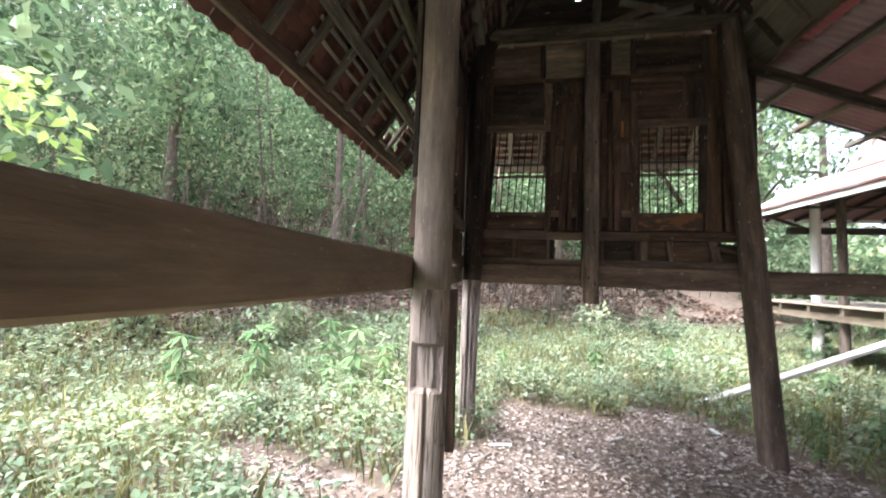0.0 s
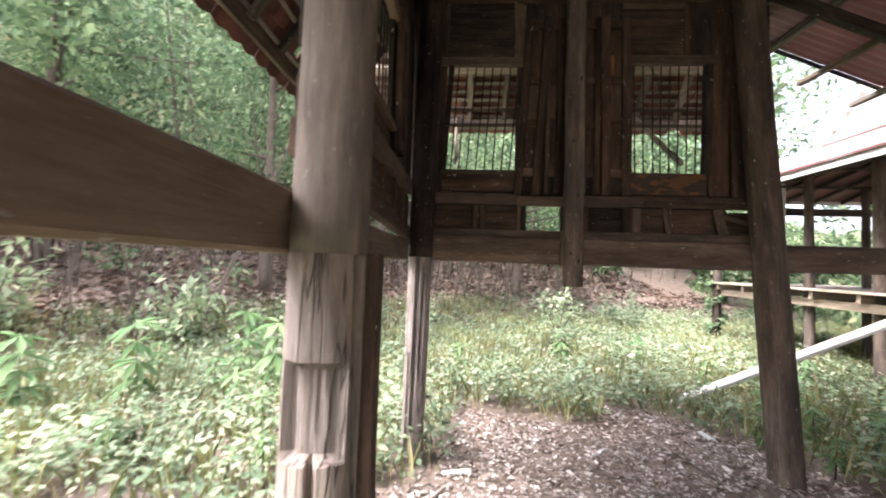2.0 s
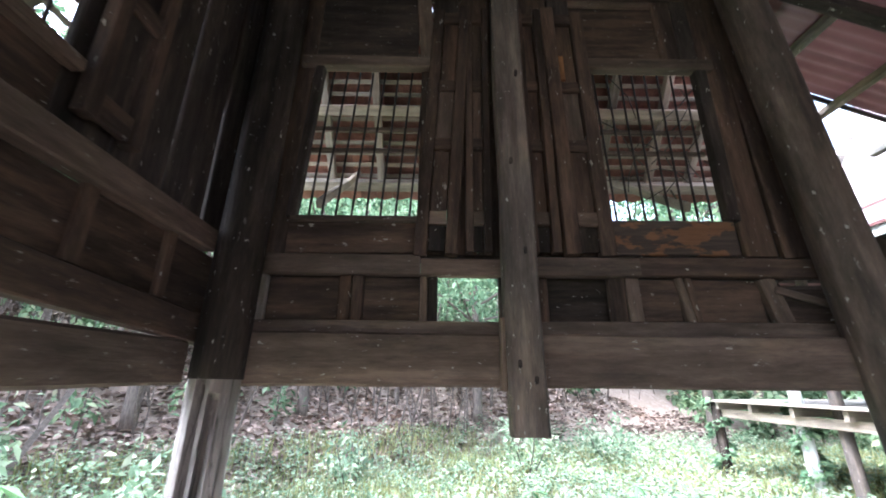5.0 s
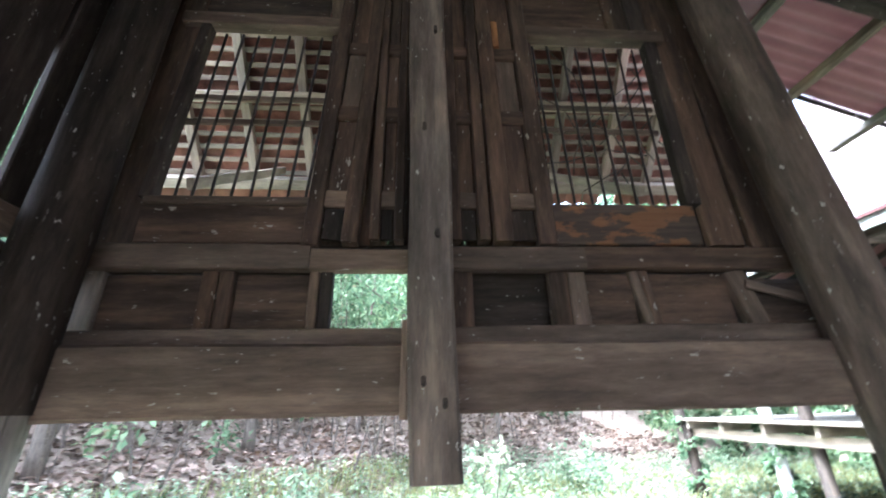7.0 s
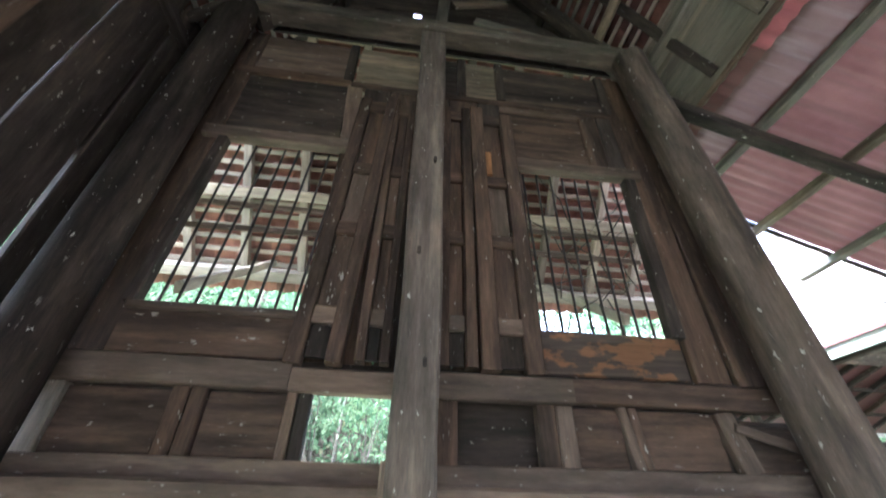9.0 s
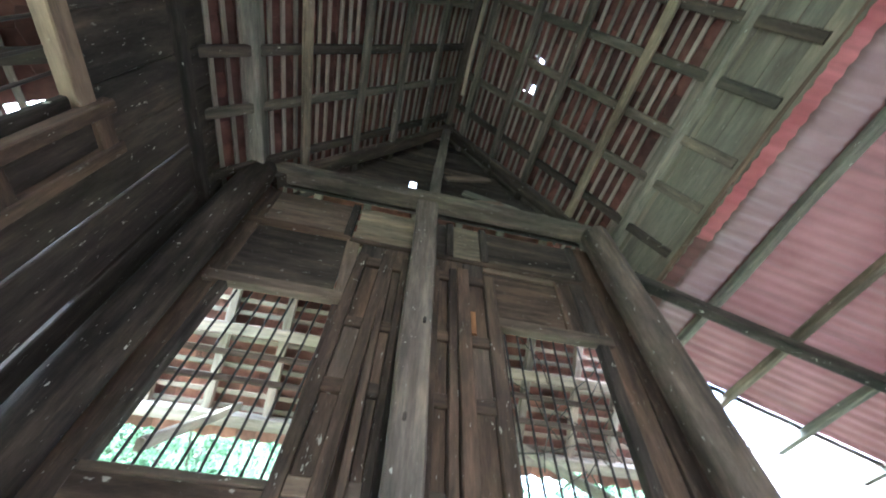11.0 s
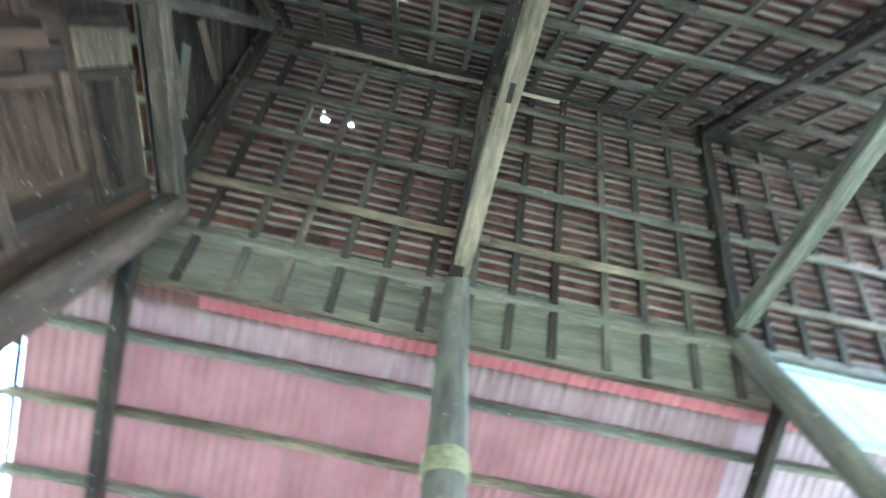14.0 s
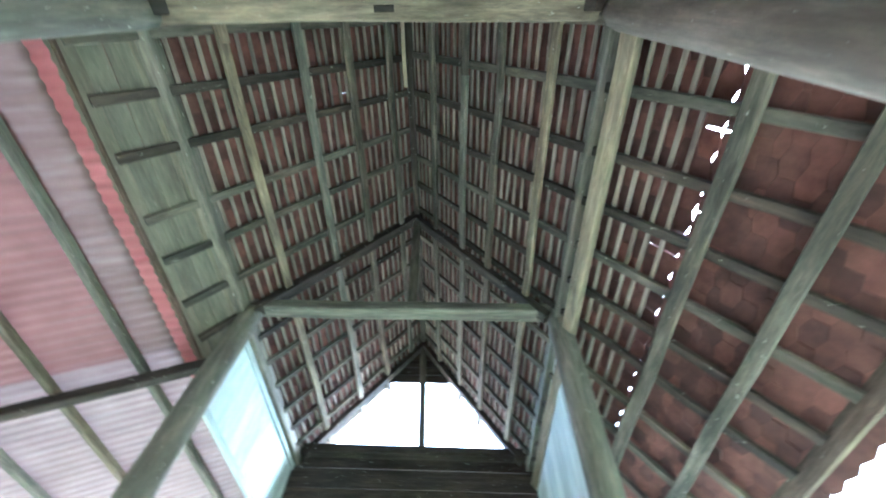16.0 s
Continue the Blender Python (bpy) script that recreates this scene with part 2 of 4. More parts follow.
def thing(name, at, label, category, group="", kind=""):
    """An Empty at a thing's base."""
    e = new(name)
    e.empty_display_size = 0.1
    e.location = at
    PLACE[e.name] = Matrix.Translation(at)
    return tagged(e, label, category, group, kind)


def place(name, me, mat, parent, m=None, label=""):
    """Links a mesh at a world pose as a part of parent."""
    if mat is not None and not me.materials:
        me.materials.append(mat)
    ob = new(name, me)
    m = m or Matrix()
    PLACE[ob.name] = m
    ob.matrix_basis = m
    if parent is not None:
        ob.parent = parent
        ob.matrix_parent_inverse = PLACE[parent.name].inverted()
    if label:
        ob["label"] = label
    return ob


def part(name, bm, mat, parent, label="", m=None, smooth=False):
    me = bpy.data.meshes.new(name)
    bm.to_mesh(me)
    bm.free()
    if smooth:
        me.polygons.foreach_set("use_smooth", [True] * len(me.polygons))
    return place(name, me, mat, parent, m, label)


def aim(p, q, up=(0, 0, 1)):
    """A pose at p with x towards q and z near up; the distance too."""
    p, q, up = Vector(p), Vector(q), Vector(up)
    x = (q - p)
    d = x.length
    x.normalize()
    y = up.cross(x)
    if y.length < 1e-4:
        y = Vector((0, 1, 0)).cross(x)
    y.normalize()
    z = x.cross(y)
    m = Matrix((x, y, z)).transposed().to_4x4()
    m.translation = p
    return m, d


RNG = random.Random(7)


def bar_mesh(length, w, h, seg=0, warp=0.004, ch=0.005, name="bar"):
    """A hewn bar along x: chamfered section, slightly crooked, worn ends."""
    seg = seg or max(1, min(14, int(length / 0.25)))
    ch = min(ch, w * 0.3, h * 0.3)
    a, b = w / 2, h / 2
    ring = [(a - ch, b), (-a + ch, b), (-a, b - ch), (-a, -b + ch), (-a + ch, -b), (a - ch, -b), (a, -b + ch), (a, b - ch)]
    vs, fs = [], []
    s1, s2 = RNG.random() * 50, RNG.random() * 50
    for i in range(seg + 1):
        x = length * i / seg
        dy = (noise.noise((x * 1.3, s1, 0))) * warp * 2
        dz = (noise.noise((x * 1.3, s2, 5))) * warp * 2
        k = 1 + noise.noise((x * 2.1, s1, s2)) * warp * 4
        for (y, z) in ring:
            vs.append((x, y * k + dy, z * k + dz))
    for i in range(seg):
        for j in range(8):
            fs.append((i * 8 + j, i * 8 + (j + 1) % 8, i * 8 + 8 + (j + 1) % 8, i * 8 + 8 + j))
    fs.append(tuple(range(8)))
    fs.append(tuple(range(seg * 8 + 7, seg * 8 - 1, -1)))
    me = bpy.data.meshes.new(name)
    me.from_pydata(vs, [], [f[::-1] for f in fs])
    return me


def bar(name, p, q, w, h, mat, parent, up=(0, 0, 1), warp=0.004, label="", seg=0, ch=0.005):
    m, d = aim(p, q, up)
    return place(name, bar_mesh(d, w, h, seg, warp, ch, name), mat, parent, m, label)


def plank(name, x0, x1, z0, z1, y, t, mat, parent, along='x', lean=0.0, label=""):
    """A board in a wall that faces -y: centre depth y, thickness t."""
    if along == 'x':
        return bar(name, (x0, y, (z0 + z1) / 2), (x1, y, (z0 + z1) / 2), t, z1 - z0, mat, parent, (0, 0, 1), 0.002, label)
    return bar(name, ((x0 + x1) / 2 - lean / 2, y, z0), ((x0 + x1) / 2 + lean / 2, y, z1), x1 - x0, t, mat, parent, (0, -1, 0), 0.002, label)


def plank_side(name, y0, y1, z0, z1, x, t, mat, parent, along='y', label=""):
    """A board in a wall that faces x."""
    if along == 'y':
        return bar(name, (x, y0, (z0 + z1) / 2), (x, y1, (z0 + z1) / 2), t, z1 - z0, mat, parent, (0, 0, 1), 0.002, label)
    return bar(name, (x, (y0 + y1) / 2, z0), (x, (y0 + y1) / 2, z1), y1 - y0, t, mat, parent, (1, 0, 0), 0.002, label)


def round_log(name, p, q, r0, r1, mat, parent, label="", cuts=(), n=22, rings=40, rough=0.06):
    """A round hewn post along its axis: grooves, cracks and notches (from, to, angle, half width, depth)."""
    m, d = aim(p, q, (0, -1, 0))
    s = RNG.random() * 40
    vs, fs = [], []
    for i in range(rings + 1):
        x = d * i / rings
        r = r0 + (r1 - r0) * i / rings
        for j in range(n):
            a = 2 * math.pi * j / n
            g = noise.noise((math.cos(a) * 2.2 + s, math.sin(a) * 2.2, x * 0.7)) * rough
            g += noise.noise((math.cos(a) * 6 + s, math.sin(a) * 6, x * 1.1)) * rough * 0.5
            rr = r * (1 + g)
            for (f, t, ang, half, dep) in cuts:
                da = abs((a - ang + math.pi) % (2 * math.pi) - math.pi)
                if f <= x <= t and da < half:
                    rr -= dep * (0.92 + 0.22 * noise.noise((x * 7, a * 5, s)))
            vs.append((x, rr * math.cos(a), rr * math.sin(a)))
    for i in range(rings):
        for j in range(n):
            k = (j + 1) % n
            fs.append((i * n + j, i * n + n + j, i * n + n + k, i * n + k))
    fs.append(tuple(range(n)))
    fs.append(tuple(range(rings * n + n - 1, rings * n - 1, -1)))
    me = bpy.data.meshes.new(name)
    me.from_pydata(vs, [], [f[::-1] for f in fs])
    me.polygons.foreach_set("use_smooth", [len(f) == 4 for f in fs])
    if cuts:
        me.set_sharp_from_angle(angle=radians(32))
    return place(name, me, mat, parent, m, label)


def leaf_mesh(name, centres, dirs, ups, lengths, widths):
    """Many folded leaves, one island each."""
    c, d, u = (np.asarray(v, float) for v in (centres, dirs, ups))
    d /= np.linalg.norm(d, axis=1)[:, None] + 1e-9
    s = np.cross(d, u)
    s /= np.linalg.norm(s, axis=1)[:, None] + 1e-9
    nn = np.cross(s, d)
    L, W = np.asarray(lengths)[:, None], np.asarray(widths)[:, None]
    v = np.stack([c, c + d * L * 0.45 + s * W * 0.5 + nn * W * 0.12, c + d * L - nn * L * 0.12, c + d * L * 0.45 - s * W * 0.5 + nn * W * 0.12], 1).reshape(-1, 3)
    k = len(c)
    idx = np.arange(k)[:, None] * 4
    tri = np.concatenate([idx + np.array([0, 1, 2]), idx + np.array([0, 2, 3])], 1).reshape(-1, 3)
    me = bpy.data.meshes.new(name)
    me.vertices.add(len(v))
    me.vertices.foreach_set("co", v.ravel())
    me.loops.add(len(tri) * 3)
    me.loops.foreach_set("vertex_index", tri.ravel().astype(np.int32))
    me.polygons.add(len(tri))
    me.polygons.foreach_set("loop_start", (np.arange(len(tri)) * 3).astype(np.int32))
    me.polygons.foreach_set("loop_total", np.full(len(tri), 3, np.int32))
    me.update(calc_edges=True)
    return me


NPR = np.random.default_rng(11)


# ---- ground ----
def bank(x, y):
    """Height of the land: flat by the house, a wooded bank behind it."""
    n = -0.66 * (x + 2.9) + 0.75 * (y - 9.1)
    n2 = np.clip(n, 0, None)
    far = np.clip(y - 14, 0, None) * 0.12
    return np.minimum(n2 * 0.46, 3.0 + n2 * 0.16) + np.minimum(far, 3.0)


def lumps(x, y):
    return 0.05 * np.sin(x * 1.7 + 0.6 * np.sin(y * 1.1)) * np.cos(y * 1.3 + x * 0.4) + 0.02 * np.sin(x * 5.1 + y * 3.3)


def height(x, y):
    x, y = np.asarray(x, float), np.asarray(y, float)
    flat = np.clip((np.hypot(x - 0.2, y - 3.2) - 2.5) / 3.0, 0, 1)
    return bank(x, y) + lumps(x, y) * (0.3 + 0.9 * flat) - 0.05


def build_ground():
    k = 170
    s = np.linspace(-1, 1, k)
    ax = np.sign(s) * (np.abs(s) * 9 + np.abs(s) ** 6 * 500)
    X, Y = np.meshgrid(ax, ax + 4)
    Z = height(X, Y)
    v = np.stack([X, Y, Z], -1).reshape(-1, 3)
    f = [(i * k + j, i * k + j + 1, i * k + k + j + 1, i * k + k + j) for i in range(k - 1) for j in range(k - 1)]
    me = bpy.data.meshes.new("ground")
    me.from_pydata(v.tolist(), [], f)
    me.polygons.foreach_set("use_smooth", [True] * len(f))
    tagged(place("ground", me, SOIL, None), "bare brown soil with dry leaves, rising to a bank", "ground", kind="structure")


build_ground()

# ---- house frame: posts, beams, ties ----
RX, RZ, ANG = 0.15, 6.10, radians(54.7)
CA, SA = math.cos(ANG), math.sin(ANG)


def slope(side, u, y, inward=0.0):
    """A point of the main roof: u metres down from the ridge, moved inward below the tiles."""
    return Vector((RX + side * (u * CA - inward * SA), y, RZ - u * SA - inward * CA))


def up_of(side):
    return (side * SA, 0, CA)


def post(label, base, top, r0, r1, mat=WOOD_POST, cuts=(), cat="post", n=24, rings=40):
    b = Vector((base[0], base[1], -0.12))
    e = thing("house_post", b, label, cat, "posts of the stilt house")
    round_log("shaft", b, top, r0, r1, mat, e, cuts=cuts, n=n, rings=rings)
    return e


post_a = thing("house_post", (-1.215, 1.89, -0.12), "pale weathered round timber post with a cut notch, browner above", "post", "posts of the stilt house")
mid_a = (-1.2053, 1.9249, 1.565)
round_log("lower_shaft", (-1.215, 1.89, -0.12), mid_a, 0.108, 0.1043, WOOD_POST, post_a, "pale weathered lower end with a notch",
          cuts=((1.17, 1.40, 1.68, 0.86, 0.034), (0.2, 1.17, 1.72, 0.08, 0.03), (0.90, 1.69, 2.85, 0.22, 0.06)), n=44, rings=80)
round_log("upper_shaft", mid_a, (-1.19, 1.98, 4.22), 0.1055, 0.098, WOOD_SHAFT, post_a, "smooth brown upper part", n=36, rings=40, rough=0.04)
bar("splint", (-1.085, 1.955, 0.72), (-1.095, 1.965, 1.57), 0.045, 0.07, WOOD_PANEL, post_a, (0, -1, 0), 0.006, "dark wooden splint beside the shaft")
post_b = thing("house_post", (-1.23, 4.07, -0.12), "cracked grey timber corner post, dark above the floor beam", "post", "posts of the stilt house")
round_log("lower_shaft", (-1.23, 4.07, -0.12), (-1.204, 4.07, 1.60), 0.088, 0.094, WOOD_POST, post_b, "pale weathered cracked lower end",
          cuts=((0.3, 1.70, 1.5, 0.10, 0.040), (0.75, 1.66, 2.05, 0.16, 0.035), (0.1, 0.95, 1.0, 0.09, 0.03), (0.2, 1.3, 2.6, 0.1, 0.025)), n=44, rings=70)
round_log("upper_shaft", (-1.204, 4.07, 1.60), (-1.16, 4.07, 4.25), 0.098, 0.10, WOOD_SHADED, post_b, "dark brown upper part with shade put into its colour", n=24, rings=30)
post_c = post("dark leaning timber corner post under the gable wall", (1.635, 4.06), (1.315, 4.06, 4.25), 0.114, 0.104, WOOD_DIM,
              cuts=((0.95, 1.38, 0.75, 0.14, 0.022), (0.2, 0.5, 1.3, 0.12, 0.015)), n=36, rings=90)
post_d = post("greenish grey leaning timber post with a yellow cloth band", (1.76, 2.0), (1.43, 2.0, 4.25), 0.105, 0.095, WOOD_GREY)
post_e = post("grey timber post beside the lean-to roof", (1.36, -0.2), (1.40, -0.2, 4.25), 0.10, 0.09, WOOD_GREY)
post_f = post("grey timber post under the open eave", (-1.08, -0.25), (-1.17, -0.2, 4.25), 0.10, 0.09, WOOD_GREY)
# cloth tied round one post
m_, d_ = aim((1.76, 2.0, -0.12), (1.43, 2.0, 4.25), (0, -1, 0))
cloth = round_log("cloth_band", m_ @ Vector((2.945, 0, 0)), m_ @ Vector((3.05, 0, 0)), 0.108, 0.105, YELLOW, post_d.children[0], "faded yellow cloth band", rings=8, rough=0.12)


def beam_thing(name, label, p, q, w, h, mat, up=(0, 0, 1), warp=0.006, cat="beam"):
    e = thing(name, p, label, cat, kind="structure")
    bar("timber", p, q, w, h, mat, e, up, warp, ch=0.01)
    return e


beam_thing("floor_beam", "brown hewn floor beam along the open side of the house", (-1.33, -2.4, 1.692), (-1.33, 1.95, 1.648), 0.07, 0.176, WOOD_SILL)
beam_thing("floor_beam", "brown hewn floor beam below the side wall", (-1.33, 1.955, 1.645), (-1.33, 4.0, 1.655), 0.068, 0.162, WOOD_BEAM)
beam_thing("floor_beam", "brown floor beam under the gable wall", (-1.30, 4.13, 1.68), (4.1, 4.13, 1.66), 0.075, 0.215, WOOD_BEAM)
king = beam_thing("king_post", "grey hewn timber hanging post in front of the gable wall", (0.012, 4.045, 1.40), (0.0, 4.035, 4.15), 0.145, 0.085, WOOD_KING, (0, -1, 0), 0.01)
for dx, z in ((0.03, 1.60), (-0.03, 1.66), (0.02, 2.12), (-0.02, 2.55), (0.03, 3.05)):
    bar("peg", (0.01 + dx, 4.001, z), (0.01 + dx, 3.985, z), 0.014, 0.03, WOOD_BLACK, king.children[0], (0, 0, 1), 0.001, seg=1)
bar("tooth", (-0.078, 4.045, 1.56), (-0.075, 4.045, 1.84), 0.022, 0.06, WOOD_BEAM, king.children[0], (0, -1, 0), 0.006)
for y, mat in ((4.09, WOOD_ROOF), (2.0, WOOD_TAN), (-0.20, WOOD_GREY), (-2.30, WOOD_BLACK)):
    e = beam_thing("tie_beam", "grey squared tie beam across the roof", (-1.28, y, 4.30), (1.58, y, 4.30), 0.13, 0.10, mat, (0, 0, 1), 0.006)
    bar("roof_king_post", (0.05, y + 0.02, 4.34), (RX, y + 0.02, RZ - 0.1), 0.085, 0.07, WOOD_ROOF, e, (0, -1, 0))
    for side in (1, -1):
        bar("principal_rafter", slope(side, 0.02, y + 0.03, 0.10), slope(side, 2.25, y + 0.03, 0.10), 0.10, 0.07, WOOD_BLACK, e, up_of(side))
    if y == 2.0:
        bar("mortise", (0.03, y, 4.248), (0.14, y, 4.248), 0.035, 0.012, WOOD_BLACK, e)
for side, x in ((1, 1.46), (-1, -1.17)):
    beam_thing("wall_plate", "grey wall plate under the rafters", (x, -2.5, 4.22), (x, 4.3, 4.22), 0.10, 0.13, WOOD_GREY)

# ---- gable wall with two windows ----
north = thing("wall_north", (0, 4.2, 1.8), "dark panelled timber gable wall with two barred windows", "wall", kind="structure")
YW = 4.22
plank("skirting", -1.28, 1.62, 1.765, 1.85, YW - 0.02, 0.05, WOOD_BEAM, north)
for a, b in ((-1.12, -0.79), (-0.68, -0.42)):
    plank("panel", a + 0.004, b - 0.004, 1.855, 2.055, YW + 0.008, 0.02, WOOD_PANEL, north)
for a, b, mt in ((-1.28, -1.12, WOOD_GREY), (-0.79, -0.735, WOOD_PANEL), (-0.731, -0.68, WOOD_PANEL), (-0.42, -0.385, WOOD_BEAM), (-0.381, -0.338, WOOD_BLACK)):
    plank("stile", a, b, 1.85, 2.06, YW - 0.002, 0.045, mt, north, 'z')
plank("niche_board", 0.0, 0.50, 1.83, 2.10, YW + 0.062, 0.016, WOOD_SHADED, north)
for a, b in ((0.60, 0.79), (0.86, 1.18), (1.28, 1.60)):
    plank("panel", a + 0.004, b - 0.004, 1.855, 2.02 if a > 1.2 else 2.055, YW + 0.008, 0.02, WOOD_PANEL, north)
for a, b, mt, ln in ((-0.055, 0.08, WOOD_BLACK, 0), (0.084, 0.17, WOOD_PANEL, 0), (0.46, 0.53, WOOD_PANEL, 0), (0.534, 0.60, WOOD_BEAM, 0), (0.79, 0.825, WOOD_BEAM, -0.03), (0.828, 0.86, WOOD_PANEL, -0.02), (1.19, 1.27, WOOD_BEAM, -0.05)):
    plank("stile", a, b, 1.85, 2.06, YW - 0.002, 0.045, mt, north, 'z', ln)
plank("rail", -1.28, -0.42, 2.06, 2.155, YW - 0.025, 0.06, WOOD_BEAM, north)
plank("rail", -0.416, 0.0, 2.055, 2.135, YW - 0.028, 0.06, WOOD_BEAM, north)
plank("rail", 0.004, 0.60, 2.055, 2.145, YW - 0.030, 0.06, WOOD_BEAM, north)
plank("rail", 0.604, 1.60, 2.06, 2.15, YW - 0.022, 0.055, WOOD_PANEL, north)
plank("rail_backing", -1.28, 1.60, 2.13, 2.18, YW + 0.012, 0.02, WOOD_BLACK, north)
bar("loose_strip", (1.22, YW - 0.04, 2.0), (1.56, YW - 0.045, 1.90), 0.012, 0.035, WOOD_BEAM, north)
# boards between, beside and above the windows
WL, WR = (-1.03, -0.45, -0.973, -0.388), (0.535, 1.085, 0.511, 1.112)
plank("sill_board", -1.06, -0.43, 2.17, 2.352, YW, 0.035, WOOD_PANEL, north)
plank("window_sill", -1.05, -0.44, 2.325, 2.355, YW - 0.01, 0.06, WOOD_BEAM, north)
plank("sill_board", 0.50, 1.12, 2.17, 2.352, YW, 0.035, WOOD_WORN, north, label="board with orange wood laid bare")
plank("side_board", -1.17, -1.04, 2.17, 4.24, YW, 0.035, WOOD_PANEL, north, 'z', 0.04)
plank("side_board", -1.32, -1.175, 2.17, 4.24, YW + 0.004, 0.035, WOOD_PANEL, north, 'z', 0.04)
plank("jamb", -1.045, -1.0, 2.35, 3.30, YW - 0.012, 0.055, WOOD_BLACK, north, 'z', 0.055)
plank("jamb", 1.095, 1.16, 2.35, 3.30, YW - 0.012, 0.055, WOOD_BLACK, north, 'z', 0.02)
plank("side_board", 1.15, 1.30, 2.17, 4.24, YW, 0.035, WOOD_PANEL, north, 'z')
plank("side_board", 1.305, 1.60, 2.17, 4.24, YW + 0.004, 0.035, WOOD_PANEL, north, 'z', -0.06)
for a, b in ((-0.44, -0.30), (-0.296, -0.15), (-0.146, 0.0), (0.004, 0.15), (0.154, 0.31), (0.314, 0.53)):
    plank("centre_board", a, b, 2.17, 3.34, YW + 0.012, 0.03, WOOD_PANEL if RNG.random() < 0.6 else WOOD_BLACK, north, 'z')
plank("lintel", -1.10, -0.30, 3.255, 3.325, YW - 0.02, 0.06, WOOD_BEAM, north)
plank("lintel", 0.42, 1.20, 3.265, 3.335, YW - 0.02, 0.06, WOOD_BEAM, north)
for a, b, z0, z1, mt in ((-1.06, -0.46, 3.32, 3.83, WOOD_BLACK), (0.44, 0.94, 3.36, 3.76, WOOD_PANEL)):
    plank("upper_panel", a, b, z0, z1, YW + 0.01, 0.025, mt, north)
for a, b, z0, z1, mt, ln in ((-0.46, -0.375, 3.33, 3.84, WOOD_BEAM, -0.03), (-0.37, -0.22, 3.33, 3.84, WOOD_BLACK, 0), (-0.216, -0.06, 3.33, 3.84, WOOD_PANEL, 0), (-0.056, 0.13, 3.33, 3.84, WOOD_BLACK, 0),
                             (0.134, 0.30, 3.33, 3.84, WOOD_PANEL, 0), (0.304, 0.436, 3.33, 3.84, WOOD_BLACK, 0), (0.944, 1.06, 3.34, 3.84, WOOD_PANEL, 0), (1.064, 1.16, 3.34, 3.84, WOOD_BLACK, 0)):
    plank("upper_board", a, b, z0, z1, YW + 0.004, 0.035, mt, north, 'z', ln)
plank("upper_board", 0.44, 0.94, 3.762, 3.84, YW + 0.004, 0.035, WOOD_BEAM, north)
plank("rail", -1.10, -0.46, 3.82, 3.88, YW - 0.002, 0.04, WOOD_PANEL, north)
plank("rail", -0.456, 1.16, 3.805, 3.85, YW - 0.004, 0.04, WOOD_PANEL, north)
for a, b, mt in ((-1.06, -0.50, WOOD_BEAM), (-0.44, -0.02, WOOD_TAN), (0.04, 0.19, WOOD_BLACK), (0.22, 0.44, WOOD_TAN), (0.48, 1.14, WOOD_BLACK)):
    plank("frieze_panel", a, b, 3.86, 4.24, YW + 0.01, 0.025, mt, north)
    plank("stile", b - 0.008, b + 0.045, 3.855, 4.24, YW - 0.004, 0.04, WOOD_BLACK, north, 'z')
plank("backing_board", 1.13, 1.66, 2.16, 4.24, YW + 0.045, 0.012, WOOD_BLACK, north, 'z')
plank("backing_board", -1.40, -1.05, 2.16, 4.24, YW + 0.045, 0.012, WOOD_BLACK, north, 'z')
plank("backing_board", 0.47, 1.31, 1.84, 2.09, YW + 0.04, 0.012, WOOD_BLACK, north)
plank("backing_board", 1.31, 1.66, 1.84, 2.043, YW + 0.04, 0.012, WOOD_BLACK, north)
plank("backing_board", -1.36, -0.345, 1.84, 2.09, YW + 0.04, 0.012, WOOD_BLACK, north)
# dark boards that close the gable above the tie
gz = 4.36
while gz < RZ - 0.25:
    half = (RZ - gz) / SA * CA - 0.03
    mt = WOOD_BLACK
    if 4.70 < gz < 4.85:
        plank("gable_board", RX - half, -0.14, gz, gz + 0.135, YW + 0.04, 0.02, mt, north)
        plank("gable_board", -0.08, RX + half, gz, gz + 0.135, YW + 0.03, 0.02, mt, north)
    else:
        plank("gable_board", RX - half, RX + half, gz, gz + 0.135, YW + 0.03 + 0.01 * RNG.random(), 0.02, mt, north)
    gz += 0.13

# broken boards left hanging in the gable
for a, b in (((0.22, 4.08, 4.36), (0.62, 4.10, 4.52)), ((0.30, 4.12, 4.62), (0.75, 4.10, 4.46)), ((0.55, 4.11, 4.38), (1.02, 4.12, 4.50)), ((0.15, 4.12, 4.78), (0.55, 4.13, 4.95))):
    bar("loose_board", a, b, 0.02, 0.075, WOOD_GREY if a[0] > 0.25 else WOOD_BEAM, north, (0, 0, 1), 0.006)


def barred_window(name, label, x0, x1, t0, t1, z0, z1):
    e = thing(name, ((x0 + x1) / 2, YW + 0.02, z0), label, "window", kind="structure")
    for i in range(8):
        f = (i + 0.5) / 8
        a, b = x0 + (x1 - x0) * f, t0 + (t1 - t0) * f
        bar("bar", (a + RNG.uniform(-.006, .006), YW + 0.03, z0 - 0.01), (b + RNG.uniform(-.006, .006), YW + 0.03, z1 + 0.01), 0.011, 0.011, IRON, e, (0, -1, 0), 0.004, ch=0.003)
    for f in (0.45, 0.60):
        z = z0 + (z1 - z0) * f
        bar("cross_bar", (x0 - 0.01, YW + 0.042, z), (x1 + 0.02, YW + 0.042, z + 0.004), 0.014, 0.03, WOOD_BEAM, e)
    return e


barred_window("window_1", "open unglazed window with thin rusty bars", *WL, 2.355, 3.26)
